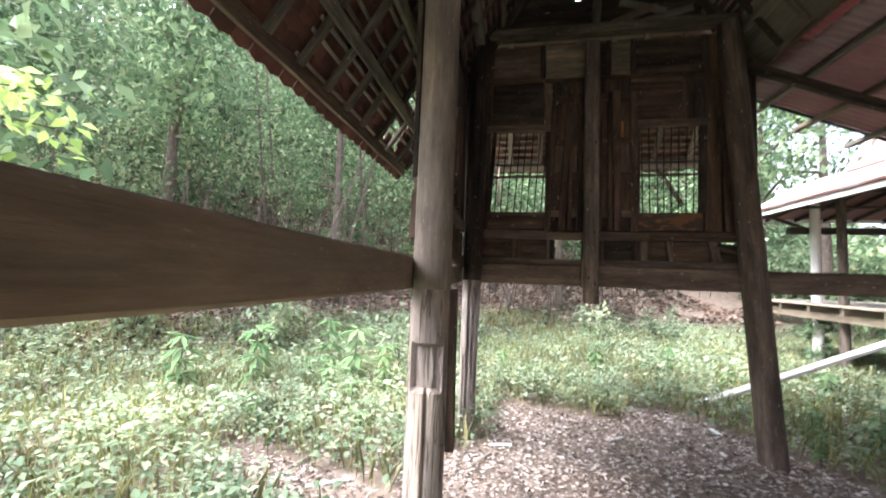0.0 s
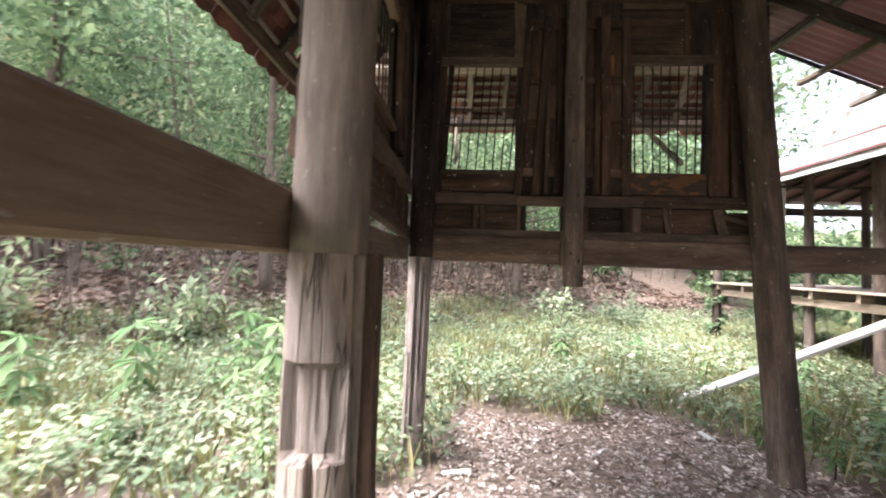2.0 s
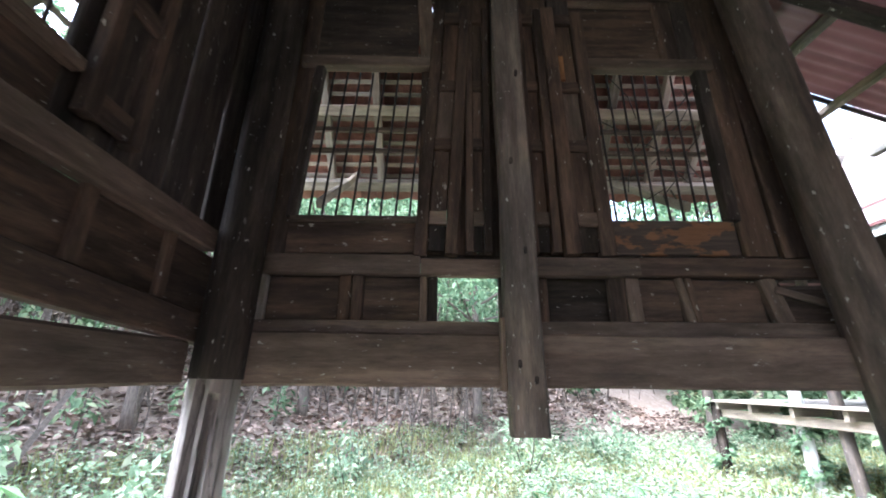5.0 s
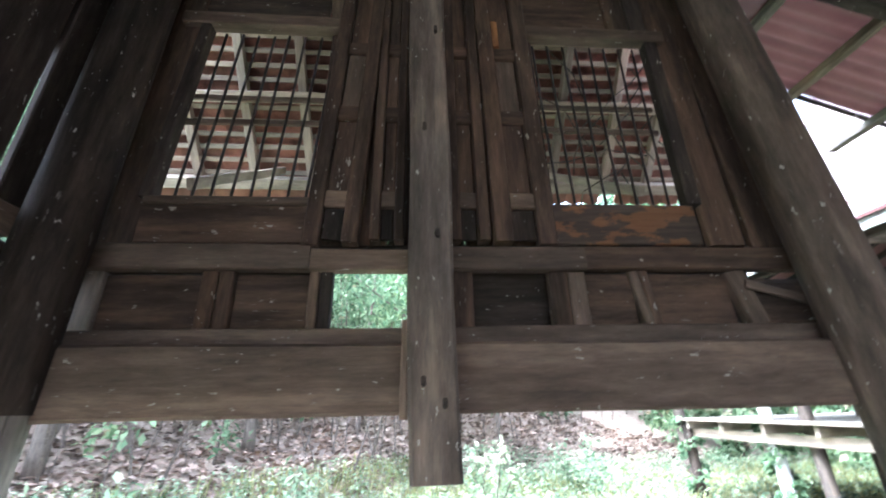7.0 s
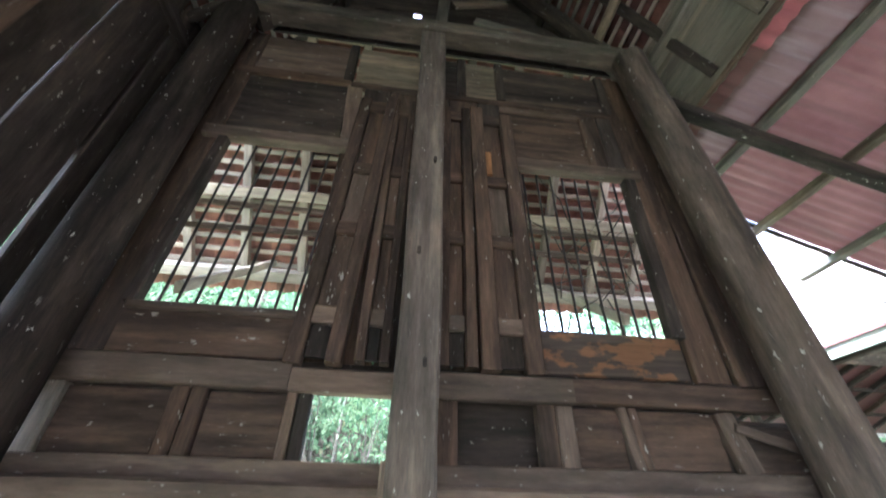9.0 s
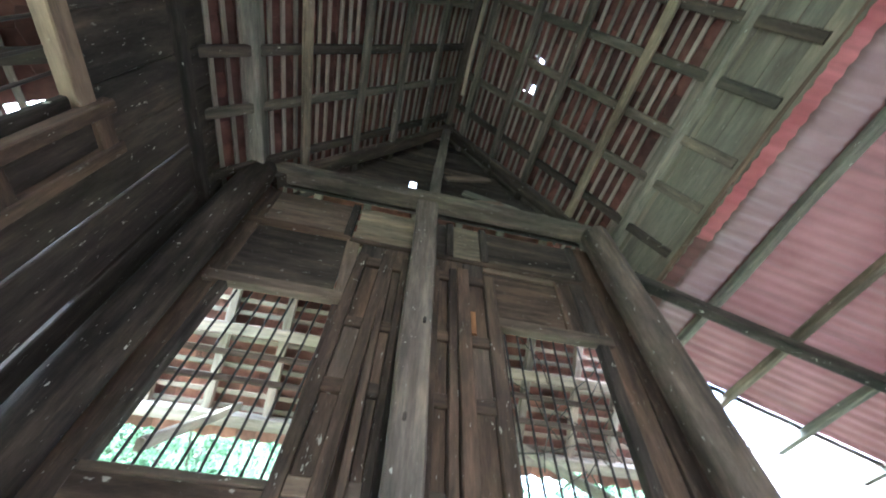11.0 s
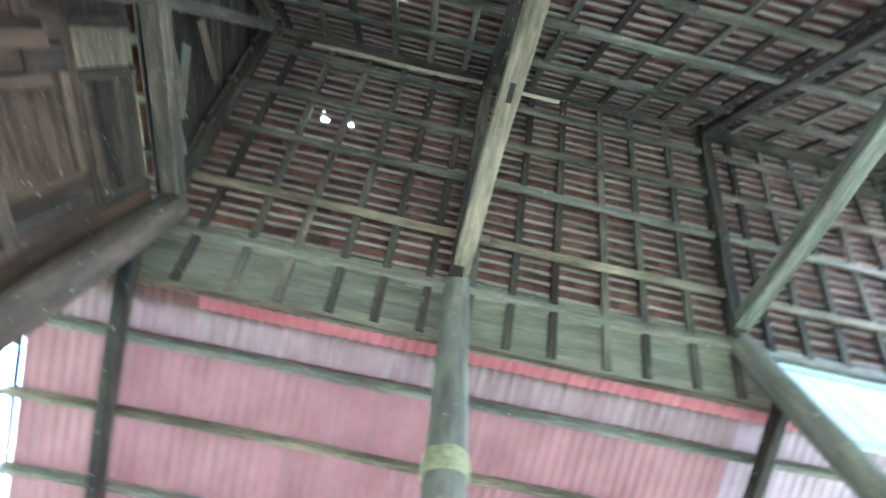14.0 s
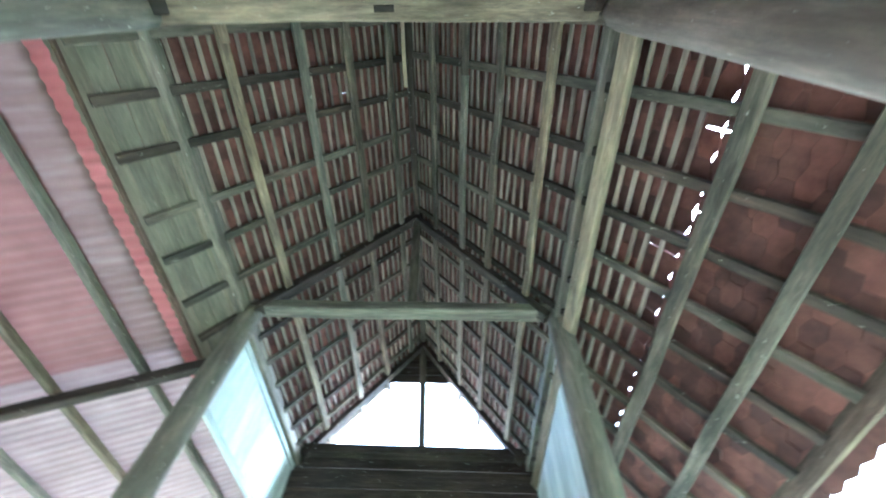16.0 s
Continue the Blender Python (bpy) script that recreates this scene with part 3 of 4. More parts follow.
barred_window("window_2", "open unglazed window with bent rusty bars", *WR, 2.355, 3.27)


def shutter(x0, x1, turn, lean, foot=2.16):
    """A tall panelled shutter leaf, folded back against the wall and reaching past the lintel."""
    e = thing("window_shutter", ((x0 + x1) / 2, YW - 0.05, 2.17), "tall dark panelled wooden shutter folded open against the wall", "shutter", "shutters of the gable windows")
    y = YW - 0.058
    sw = (x1 - x0) * 0.29
    plank("stile", x0, x0 + sw, foot, 3.64, y + turn, 0.06, WOOD_PANEL, e, 'z', lean)
    plank("stile", x1 - sw, x1, foot, 3.64, y - turn, 0.06, WOOD_PANEL, e, 'z', lean)
    rails = ((2.30, 2.37), (2.71, 2.78), (3.08, 3.145), (3.55, 3.63))
    fields = ((2.17, 2.30, WOOD_SHADED), (2.37, 2.71, WOOD_PANEL), (2.78, 3.08, WOOD_BEAM if turn else WOOD_PANEL), (3.145, 3.55, WOOD_PANEL))
    for a, b in rails:
        k = lean * ((a - 2.9) / 1.48)
        plank("rail", x0 + sw + k, x1 - sw + k, a, b, y + 0.008, 0.036, WOOD_BEAM if b < 2.5 else WOOD_PANEL, e)
    for a, b, mt in fields:
        k = lean * (((a + b) / 2 - 2.9) / 1.48)
        plank("panel", x0 + sw + 0.002 + k, x1 - sw - 0.002 + k, a + 0.003, b - 0.003, y + 0.016, 0.02, mt, e, 'z', lean * (b - a) / 1.48)
    return e


shutter(-0.41, -0.205, 0.014, 0.085, 2.145)
shutter(-0.20, -0.075, 0.0, 0.02)
shutter(0.085, 0.24, 0.0, 0.0)
wide = shutter(0.245, 0.49, -0.014, -0.012, 2.15)
plank("bare_patch", 0.295, 0.352, 3.16, 3.32, YW - 0.057, 0.022, WOOD_RAW, wide, 'z', label="patch of orange wood laid bare")

# ---- left side wall between the first post and the gable ----
west = thing("wall_west", (-1.33, 3.0, 1.84), "dark panelled timber side wall with a barred window", "wall", kind="structure")
XW = -1.34
bar("bottom_rail", (XW + 0.02, 1.95, 1.905), (XW + 0.02, 4.14, 1.785), 0.055, 0.115, WOOD_PANEL, west, (0, 0, 1), 0.002)
for i in range(6):
    a = 2.02 + i * 0.355
    plank_side("panel", a + 0.02, a + 0.335, 1.90 - 0.019 * i, 2.11, XW, 0.02, WOOD_PANEL, west)
    plank_side("stile", a - 0.025, a + 0.025, 1.91 - 0.019 * i, 2.11, XW + 0.01, 0.045, WOOD_PANEL, west, 'z')
plank_side("rail", 2.0, 4.02, 2.11, 2.205, XW + 0.03, 0.065, WOOD_BEAM, west)
for i, (a, b) in enumerate(((2.0, 2.22), (2.225, 2.5))):
    plank_side("side_board", a, b, 2.205, 4.2, XW, 0.03, WOOD_BLACK, west, 'z')
plank_side("sill_board", 2.5, 3.26, 2.205, 2.38, XW, 0.03, WOOD_PANEL, west)
plank_side("window_sill", 2.48, 3.28, 2.37, 2.41, XW + 0.02, 0.07, WOOD_BEAM, west)
for a, b in ((3.26, 3.46), (3.465, 3.70), (3.705, 3.945), (3.968, 4.16)):
    plank_side("side_board", a, b, 2.22, 4.2, XW + 0.004 * RNG.random(), 0.03, WOOD_PANEL if RNG.random() < .5 else WOOD_BLACK, west, 'z')
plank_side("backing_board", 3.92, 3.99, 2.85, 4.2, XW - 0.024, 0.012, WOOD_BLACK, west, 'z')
plank_side("lintel", 2.42, 3.34, 3.08, 3.16, XW + 0.02, 0.06, WOOD_BEAM, west)
for a, b in ((2.5, 2.78), (2.785, 3.02), (3.025, 3.26)):
    plank_side("upper_board", a, b, 3.14, 4.2, XW, 0.03, WOOD_BLACK, west, 'z')
plank_side("rail", 2.0, 4.1, 3.72, 3.79, XW + 0.03, 0.05, WOOD_BLACK, west)
win_w = thing("window_3", (XW, 2.88, 2.4), "open unglazed side window with thin rusty bars", "window", kind="structure")
for i in range(8):
    y = 2.55 + i * 0.093
    bar("bar", (XW - 0.01, y, 2.38), (XW - 0.01, y + RNG.uniform(-.02, .02), 3.1), 0.011, 0.011, IRON, win_w, (1, 0, 0), 0.004, ch=0.003)
for y0, y1 in ((2.28, 2.48), (3.29, 3.50)):
    e = thing("window_shutter", (XW + 0.06, (y0 + y1) / 2, 2.3), "dark panelled wooden shutter folded open against the side wall", "shutter", "shutters of the side window")
    for a in (y0, y1 - 0.05):
        plank_side("stile", a, a + 0.05, 2.26, 3.2, XW + 0.055, 0.045, WOOD_PANEL, e, 'z')
    for z in (2.27, 2.66, 3.10):
        plank_side("rail", y0 + 0.05, y1 - 0.05, z, z + 0.08, XW + 0.055, 0.035, WOOD_PANEL, e)
    for a, b in ((2.35, 2.66), (2.74, 3.10)):
        plank_side("panel", y0 + 0.05, y1 - 0.05, a, b, XW + 0.045, 0.015, WOOD_BLACK, e, 'z')

# ---- far end: dark wall below an open gable ----
south = thing("wall_south", (0, -2.36, 1.6), "dark board wall below an open gable", "wall", kind="structure")
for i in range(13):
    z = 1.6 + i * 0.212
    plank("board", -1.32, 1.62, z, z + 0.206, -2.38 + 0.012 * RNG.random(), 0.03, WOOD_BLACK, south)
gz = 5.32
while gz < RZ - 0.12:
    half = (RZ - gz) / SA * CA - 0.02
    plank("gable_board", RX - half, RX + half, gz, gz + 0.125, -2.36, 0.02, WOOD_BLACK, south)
    gz += 0.13
for nm, x, lab in (("wall_southeast", 1.49, "pale bluish boards of the side wall in the last bay"), ("wall_southwest", -1.22, "pale bluish boards of the side wall in the last bay")):
    e = thing(nm, (x, -0.9, 1.7), lab, "wall", kind="structure")
    for i in range(10):
        y0 = -2.35 + i * 0.205
        plank_side("board", y0, y0 + 0.2, 3.48 if x > 0 else 1.7, 4.14, x + 0.006 * RNG.random(), 0.025, WOOD_PALE, e, 'z')
    plank_side("top_rail", -2.35, -0.32, 4.10, 4.16, x - 0.02 * (1 if x > 0 else -1), 0.03, WOOD_PALE, e)
    if x > 0:
        plank_side("bottom_rail", -2.35, -0.32, 3.44, 3.50, x - 0.02, 0.03, WOOD_PALE, e)

# ---- main roof ----
Y0, Y1 = -2.55, 4.42
EAVE = {1: 2.70, -1: 3.93}
roof = thing("house_roof", (RX, 1.2, 4.3), "steep red clay tile roof on grey battens and rafters", "roof", kind="structure")
bar("ridge_beam", (RX, Y0, RZ - 0.09), (RX, Y1, RZ - 0.09), 0.07, 0.12, WOOD_BLACK, roof)
for side in (1, -1):
    for i, u in enumerate((0.38, 0.87, 1.34, 1.88) if side > 0 else (0.55, 1.04, 1.47, 1.97)):
        mt = WOOD_TAN if i == 3 else WOOD_ROOF if (i + side) % 3 else WOOD_GREY
        cut = RNG.uniform(1.0, 2.6)
        bar("purlin", slope(side, u, Y0, 0.085), slope(side, u + RNG.uniform(-.02, .02), cut, 0.085), 0.068, 0.035, mt, roof, up_of(side), 0.008)
        bar("purlin", slope(side, u, cut - 0.2, 0.088), slope(side, u + RNG.uniform(-.02, .02), Y1 - 0.12, 0.085), 0.065, 0.035, WOOD_TAN if i > 2 else WOOD_ROOF, roof, up_of(side), 0.008)
    if side < 0:
        bar("purlin", slope(side, 2.47, Y0, 0.10), slope(side, 2.47, 2.1, 0.10), 0.095, 0.07, WOOD_TAN, roof, up_of(side), 0.01)
        for u in (3.10, 3.53):
            bar("purlin", slope(side, u, Y0, 0.085), slope(side, u, Y1, 0.085), 0.08, 0.05, WOOD_ROOF, roof, up_of(side), 0.01)
    y = Y0 + 0.1
    while y < Y1:
        bar("rafter", slope(side, 0.03, y, 0.045), slope(side, EAVE[side] - 0.03, y + RNG.uniform(-.03, .03), 0.045), 0.06, 0.035, WOOD_ROOF if RNG.random() < .7 else WOOD_BLACK, roof, up_of(side), 0.006)
        y += RNG.uniform(0.30, 0.38)
    u = 0.08
    while u < EAVE[side]:
        # the tiles near the open eave hang on few battens
        if side < 0 and u > 2.8 and int(u / 0.088) % 3 == 0:
            u += 0.088
            continue
        ya = 1.9 if side < 0 and u > 2.98 else Y0
        bar("batten", slope(side, u, ya, 0.016), slope(side, u + RNG.uniform(-.01, .01), Y1, 0.016), 0.026, 0.018, WOOD_BATTEN, roof, up_of(side), 0.006, seg=10, ch=0.003)
        u += 0.088
    bar("eave_board", slope(side, EAVE[side], Y0, 0.02), slope(side, EAVE[side], Y1, 0.02), 0.03, 0.11 if side < 0 else 0.05, WOOD_BEAM, roof, (0, 0, 1), 0.008)
bar("loose_lath", (RX + 0.06, 3.7, RZ - 0.28), (RX + 0.03, 1.32, RZ - 0.24), 0.010, 0.035, WOOD_SKIRT, roof, (1, 0, 0), 0.008)
# boards over the rafter tails along the lean-to
for i in range(4):
    u = 2.33 + i * 0.118
    bar("eave_lining", slope(1, u, Y0, 0.030), slope(1, u, Y1, 0.030), 0.116, 0.006, WOOD_GREEN, roof, up_of(1), 0.001)


def tile_mesh():
    """One thin clay tile with a dropped tail."""
    me = bpy.data.meshes.new("tile")
    t, a, b = 0.011, 0.070, 0.105
    v = [(-b, -a, 0), (b, -a, 0.0), (b, a, 0.0), (-b, a, 0), (-b, -a, t), (b, -a, t), (b, a, t), (-b, a, t), (b + 0.02, 0, 0), (b + 0.02, 0, t)]
    f = [(0, 3, 2, 8, 1), (4, 5, 9, 6, 7), (0, 1, 5, 4), (1, 8, 9, 5), (8, 2, 6, 9), (2, 3, 7, 6), (3, 0, 4, 7)]
    me.from_pydata(v, [], f)
    me.materials.append(TILE_ONE)
    return me


TILE_ME = tile_mesh()
TV = np.array([v.co for v in TILE_ME.vertices])
TF = [tuple(p.vertices) for p in TILE_ME.polygons]


def missing(side, u, y):
    """Where tiles have slipped off."""
    if side < 0 and 3.45 < y < 3.95 and 2.75 < u < 3.85 and RNG.random() < 0.72:
        return True
    if side < 0 and -1.3 < y < 1.85 and 2.90 < u < 2.99:
        return True
    if side < 0 and 0.9 < y < 1.5 and 2.5 < u < 2.9:
        return RNG.random() < 0.03
    for s, hu, hy in ((1, 1.0, 3.39), (1, 1.0, 3.15), (-1, 0.8, 2.9)):
        if s == side and abs(u - hu) < 0.09 and abs(y - hy) < 0.08:
            return True
    return RNG.random() < 0.008


def lay_tiles(side, parts_box):
    vs, fs = [], []
    row, u, made = 0, 0.06, 0
    tilt = Matrix.Rotation(radians(4.0), 4, 'Y')
    while u < EAVE[side] + 0.02:
        y = Y0 + (row % 2) * 0.071
        while y < Y1:
            if not missing(side, u, y):
                slip = RNG.uniform(0.026, 0.050) if side < 0 and -1.3 < y < 1.85 and 2.99 < u < 3.08 else 0.0
                p = slope(side, u + slip, y + RNG.uniform(-.004, .004), -0.012)
                x = Vector((side * CA, 0, -SA))
                z = Vector((side * SA, 0, CA))
                yy = z.cross(x)
                m = Matrix((x, yy, z)).transposed().to_4x4()
                m.translation = p
                m = m @ tilt @ pose(0, 0, 0, RNG.uniform(-1.5, 1.5), RNG.uniform(-1.2, 1.2), RNG.uniform(-2, 2))
                a, b, c, d = parts_box
                if a < u < b and c < y < d and made < 290:
                    place("tile", TILE_ME, None, roof, m)
                    made += 1
                else:
                    k = len(vs)
                    r = np.array(m.to_3x3())
                    vs.extend((TV @ r.T + np.array(p)).tolist())
                    fs.extend([tuple(i + k for i in f) for f in TF])
            y += 0.142
        u += 0.088
        row += 1
    me = bpy.data.meshes.new("tiles")
    me.from_pydata(vs, [], fs)
    tagged(place("tiles", me, TILE, roof), kind="stuff")


# ---- skirt roof behind the gable wall ----
skirt = thing("skirt_roof", (0, 4.9, 3.6), "lower red tile skirt roof behind the gable wall", "roof", kind="structure")
SA_, SB_ = Vector((0, 4.30, 4.70)), Vector((0, 5.62, 3.24))
SD = (SB_ - SA_)
SL = SD.length
SDN = SD.normalized()
SN = Vector((0, -SDN.z, SDN.y))


def skirt_at(x, f, drop=0.0):
    p = SA_ + SD * f - SN * drop
    return Vector((x, p.y, p.z))


def half_at(f):
    return 1.30 + 0.95 * f


for f in (0.06, 0.36, 0.66, 0.97):
    h_ = half_at(f)
    bar("purlin", skirt_at(-h_, f, 0.09), skirt_at(h_ + 0.1, f, 0.09), 0.08, 0.06 if f < 0.9 else 0.14, WOOD_SKIRT, skirt, SN, 0.006)
xr = -2.1
while xr < 2.2:
    f0 = max(0.0, (abs(xr) - 1.30) / 0.95)
    if f0 < 0.9:
        bar("rafter", skirt_at(xr, f0, 0.045), skirt_at(xr + RNG.uniform(-.02, .02), 1.0, 0.045), 0.06, 0.06, WOOD_SKIRT, skirt, SN, 0.005)
    xr += RNG.uniform(0.36, 0.44)
ub = 0.04
while ub < SL:
    h_ = half_at(ub / SL)
    bar("batten", skirt_at(-h_, ub / SL, 0.016), skirt_at(h_, ub / SL, 0.016), 0.034, 0.02, WOOD_SKIRT, skirt, SN, 0.004, seg=6, ch=0.003)
    ub += 0.095
for xb in (-0.95, 0.95):
    bar("bracket", (xb, 4.26, 2.45), (xb + (0.08 if xb > 0 else -0.05), 5.40, 3.26), 0.03, 0.05, WOOD_SKIRT, skirt, (0, 0, 1), 0.01)


def lay_skirt():
    vs, fs = [], []
    u, row = 0.05, 0
    while u < SL + 0.03:
        h_ = half_at(u / SL)
        x = -h_ + (row % 2) * 0.071
        while x < h_:
            if RNG.random() > 0.012:
                ax, az = SDN, SN
                ay = az.cross(ax)
                m = Matrix((ax, ay, az)).transposed()
                p = skirt_at(x, u / SL, -0.012)
                k = len(vs)
                vs.extend((TV @ np.array(m).T + np.array(p)).tolist())
                fs.extend([tuple(i + k for i in f) for f in TF])
            x += 0.142
        u += 0.095
        row += 1
    me = bpy.data.meshes.new("tiles")
    me.from_pydata(vs, [], fs)
    tagged(place("tiles", me, TILE_LIT, skirt), kind="stuff")


# ---- red sheet lean-to on the other side ----
lean = thing("lean_to_roof", (2.6, 1.0, 3.6), "red corrugated sheet lean-to roof on grey purlins", "roof", kind="structure")
LX0, LZ0, LX1, LZ1 = 1.665, 3.835, 3.85, 2.97
LS = (LZ1 - LZ0) / (LX1 - LX0)


def lean_at(x, y, drop=0.0):
    return Vector((x, y, LZ0 + LS * (x - LX0) - drop))


def sheet(y0, y1, lift, mat, x0=LX0, x1=LX1):
    """One corrugated sheet, its waves running down the slope."""
    n = int((y1 - y0) / 0.0127)
    vs, fs = [], []
    for k in range(2):
        x = x0 if k == 0 else x1
        for i in range(n + 1):
            y = y0 + (y1 - y0) * i / n
            p = lean_at(x, y)
            vs.append((p.x, p.y, p.z + lift + 0.0065 * math.sin(2 * math.pi * y / 0.076)))
    for i in range(n):
        fs.append((i, i + 1, n + 2 + i, n + 1 + i))
    me = bpy.data.meshes.new("sheet")
    me.from_pydata(vs, [], fs)
    me.polygons.foreach_set("use_smooth", [True] * len(fs))
    return place("sheet", me, mat, lean)


ys = -3.2
while ys < 4.6:
    end = min(ys + 0.763, 4.70)
    x_top = LX0 + 0.085 + RNG.uniform(-.01, .01)
    if ys < 2.01 < end:
        # a square piece is torn out of this one
        sheet(ys, 1.985, 0.002, RED_DULL, x_top, 2.01)
        sheet(2.04, end, 0.002, RED_DULL, x_top, 2.01)
        sheet(1.985, 2.04, 0.002, RED_DULL, 1.885, 2.01)
        sheet(1.985, 2.04, 0.002, RED_DULL, x_top, 1.838)
    else:
        sheet(ys, end, 0.002, RED_DULL if ys > -0.6 else RED_PALE, x_top, 2.01)
    sheet(ys, end, 0.0, RED_SHEET if ys > -0.6 else RED_PALE, 1.97, LX1 + RNG.uniform(-.06, .06))
    strip = sheet(ys, min(ys + 0.762, 4.70), -0.004, RED_GLOW if -1.5 < ys < 3.0 else RED_SHEET, LX0 + 0.02, LX0 + 0.095)
    strip.name = "clear_strip"
    ys += 0.762
for x in (1.99, 2.49, 2.99, 3.47, 3.74):
    bar("purlin", lean_at(x, -3.2, 0.045), lean_at(x + RNG.uniform(-.03, .03), 4.95 + RNG.uniform(-.05, .05), 0.045), 0.06, 0.05, WOOD_TAN if x == 2.49 else WOOD_GREY, lean, (0, 0, 1), 0.01)
for y in (4.06, -0.30, -2.4):
    bar("rafter", lean_at(1.45, y, 0.12), lean_at(3.75, y, 0.11), 0.07, 0.09, WOOD_BLACK, lean, (0, 0, 1), 0.006)
bar("edge_lath", lean_at(LX0 + 0.06, 4.715, 0.02), lean_at(LX1, 4.715, 0.02), 0.025, 0.035, WOOD_BLACK, lean)

# ---- pavilion across the yard ----
pav = thing("pavilion", (6.6, 5.0, 0.0), "open timber pavilion with a raised deck and red roof", "pavilion")
for x, y, mt, r in ((5.0, 8.6, WHITE_PAINT, 0.085), (5.02, 8.0, WOOD_DIM, 0.075), (5.0, 6.8, WOOD_DIM, 0.085), (5.0, 4.6, WOOD_DIM, 0.08), (5.0, 2.2, WOOD_DIM, 0.08),
                    (6.6, 8.7, WOOD_DIM, 0.07), (8.6, 8.7, WOOD_DIM, 0.08), (8.6, 5.6, WOOD_DIM, 0.08), (8.6, 2.2, WOOD_DIM, 0.08)):
    round_log("post", (x, y, -0.1), (x, y, 3.3), r, r * 0.92, mt, pav, n=14, rings=14)
round_log("corner_post", (4.78, 10.12, -0.1), (4.78, 10.12, 1.30), 0.085, 0.08, WOOD_BLACK, pav, n=12, rings=10)
round_log("corner_post", (8.6, 10.12, -0.1), (8.6, 10.12, 1.30), 0.085, 0.08, WOOD_BLACK, pav, n=12, rings=10)
for i in range(27):
    x = 4.72 + i * 0.152
    bar("deck_board", (x, 1.0, 1.31), (x + 0.01, 10.22 + RNG.uniform(-.03, .03), 1.31), 0.145, 0.032, WOOD_SKIRT if i < 2 else WOOD_GREY, pav, seg=6)
for x in (4.86, 6.7, 8.6):
    bar("girder", (x, 1.0, 1.10), (x, 10.2, 1.10), 0.07, 0.13, WOOD_SKIRT if x < 5 else WOOD_BLACK, pav)
for i in range(12):
    y = 1.3 + i * 0.79
    bar("deck_joist", (4.72, y, 1.225), (8.75, y, 1.225), 0.07, 0.12, WOOD_SKIRT, pav, seg=2)
bar("end_board", (4.68, 10.24, 1.27), (8.8, 10.24, 1.27), 0.03, 0.12, WOOD_GREY, pav)
for z, dx in ((3.025, 0.0), (3.11, -0.03)):
    bar("fascia", (3.98 + dx, -4.9, z), (3.98 + dx, 9.2, z), 0.03, 0.10 if z < 3.05 else 0.05, WHITE_PAINT, pav, seg=12)
PAV_MID = 6.60


def pav_x(x, far):
    """Mirrors a place on the pavilion's near slope to the far one."""
    return 2 * PAV_MID - x if far else x


for i in range(35):
    y = -4.92 + i * 0.392
    for far in (False, True):
        a, b = pav_x(3.93, far), pav_x(4.75, far)
        me_ = bpy.data.meshes.new("eave_sheet")
        me_.from_pydata([(a, y, 3.10), (a, y + .388, 3.10), (b, y + .388, 3.60), (b, y, 3.60),
                         (a, y, 3.07), (a, y + .388, 3.07), (b, y + .388, 3.57), (b, y, 3.57)], [],
                        [(0, 3, 2, 1), (4, 5, 6, 7), (0, 1, 5, 4), (2, 3, 7, 6), (0, 4, 7, 3), (1, 2, 6, 5)])
        place("eave_sheet", me_, RED_SHEET if i % 4 else RED_PALE, pav)
        me_ = bpy.data.meshes.new("eave_cover")
        me_.from_pydata([(a, y, 3.116), (a, y + .388, 3.116), (b, y + .388, 3.616), (b, y, 3.616), (a, y, 3.106), (a, y + .388, 3.106), (b, y + .388, 3.606), (b, y, 3.606)], [],
                        [(0, 3, 2, 1), (4, 5, 6, 7), (0, 1, 5, 4), (2, 3, 7, 6), (0, 4, 7, 3), (1, 2, 6, 5)])
        place("eave_cover", me_, TIN, pav)
        if i % 2 == 0:
            bar("rafter", (pav_x(4.0, far), y, 3.05), (pav_x(5.0, far), y, 3.62), 0.06, 0.07, WOOD_BLACK, pav, seg=3)
# the lower roof turns round the end as a hip
for k in range(10):
    f0, f1 = k / 10, (k + 0.99) / 10
    q = [(4.75 + 3.70 * f0, 7.22, 3.62), (4.75 + 3.70 * f1, 7.22, 3.62), (3.95 + 5.30 * f1, 9.25, 3.06), (3.95 + 5.30 * f0, 9.25, 3.06)]
    me_ = bpy.data.meshes.new("hip_sheet")
    me_.from_pydata(q + [(a, b, c - 0.025) for a, b, c in q], [], [(0, 1, 2, 3), (7, 6, 5, 4), (0, 4, 5, 1), (1, 5, 6, 2), (2, 6, 7, 3), (3, 7, 4, 0)])
    place("hip_sheet", me_, RED_SHEET, pav)
    bar("hip_rafter", (4.75 + 3.70 * f0, 7.24, 3.55), (3.97 + 5.30 * f0, 9.2, 3.0), 0.05, 0.06, WOOD_BLACK, pav, seg=2)
for z in (0.33, 0.66):
    bar("purlin", (4.75 - 0.8 * z, 7.22 + 2.0 * z, 3.54 - 0.56 * z), (8.45 + 0.8 * z, 7.22 + 2.0 * z, 3.54 - 0.56 * z), 0.05, 0.05, WOOD_BLACK, pav, seg=3)
bar("fascia", (3.96, 9.27, 3.02), (9.26, 9.27, 3.02), 0.03, 0.10, WHITE_PAINT, pav, seg=6)
for x in (4.35, 4.7):
    bar("purlin", (x, -4.9, 3.02 + (x - 3.98) * 0.60), (x, 7.6, 3.02 + (x - 3.98) * 0.60), 0.06, 0.06, WOOD_BLACK, pav, seg=4)
for y in (8.72, 2.2):
    bar("tie", (4.6, y, 2.73), (8.75, y, 2.73), 0.09, 0.13, WOOD_BLACK, pav)
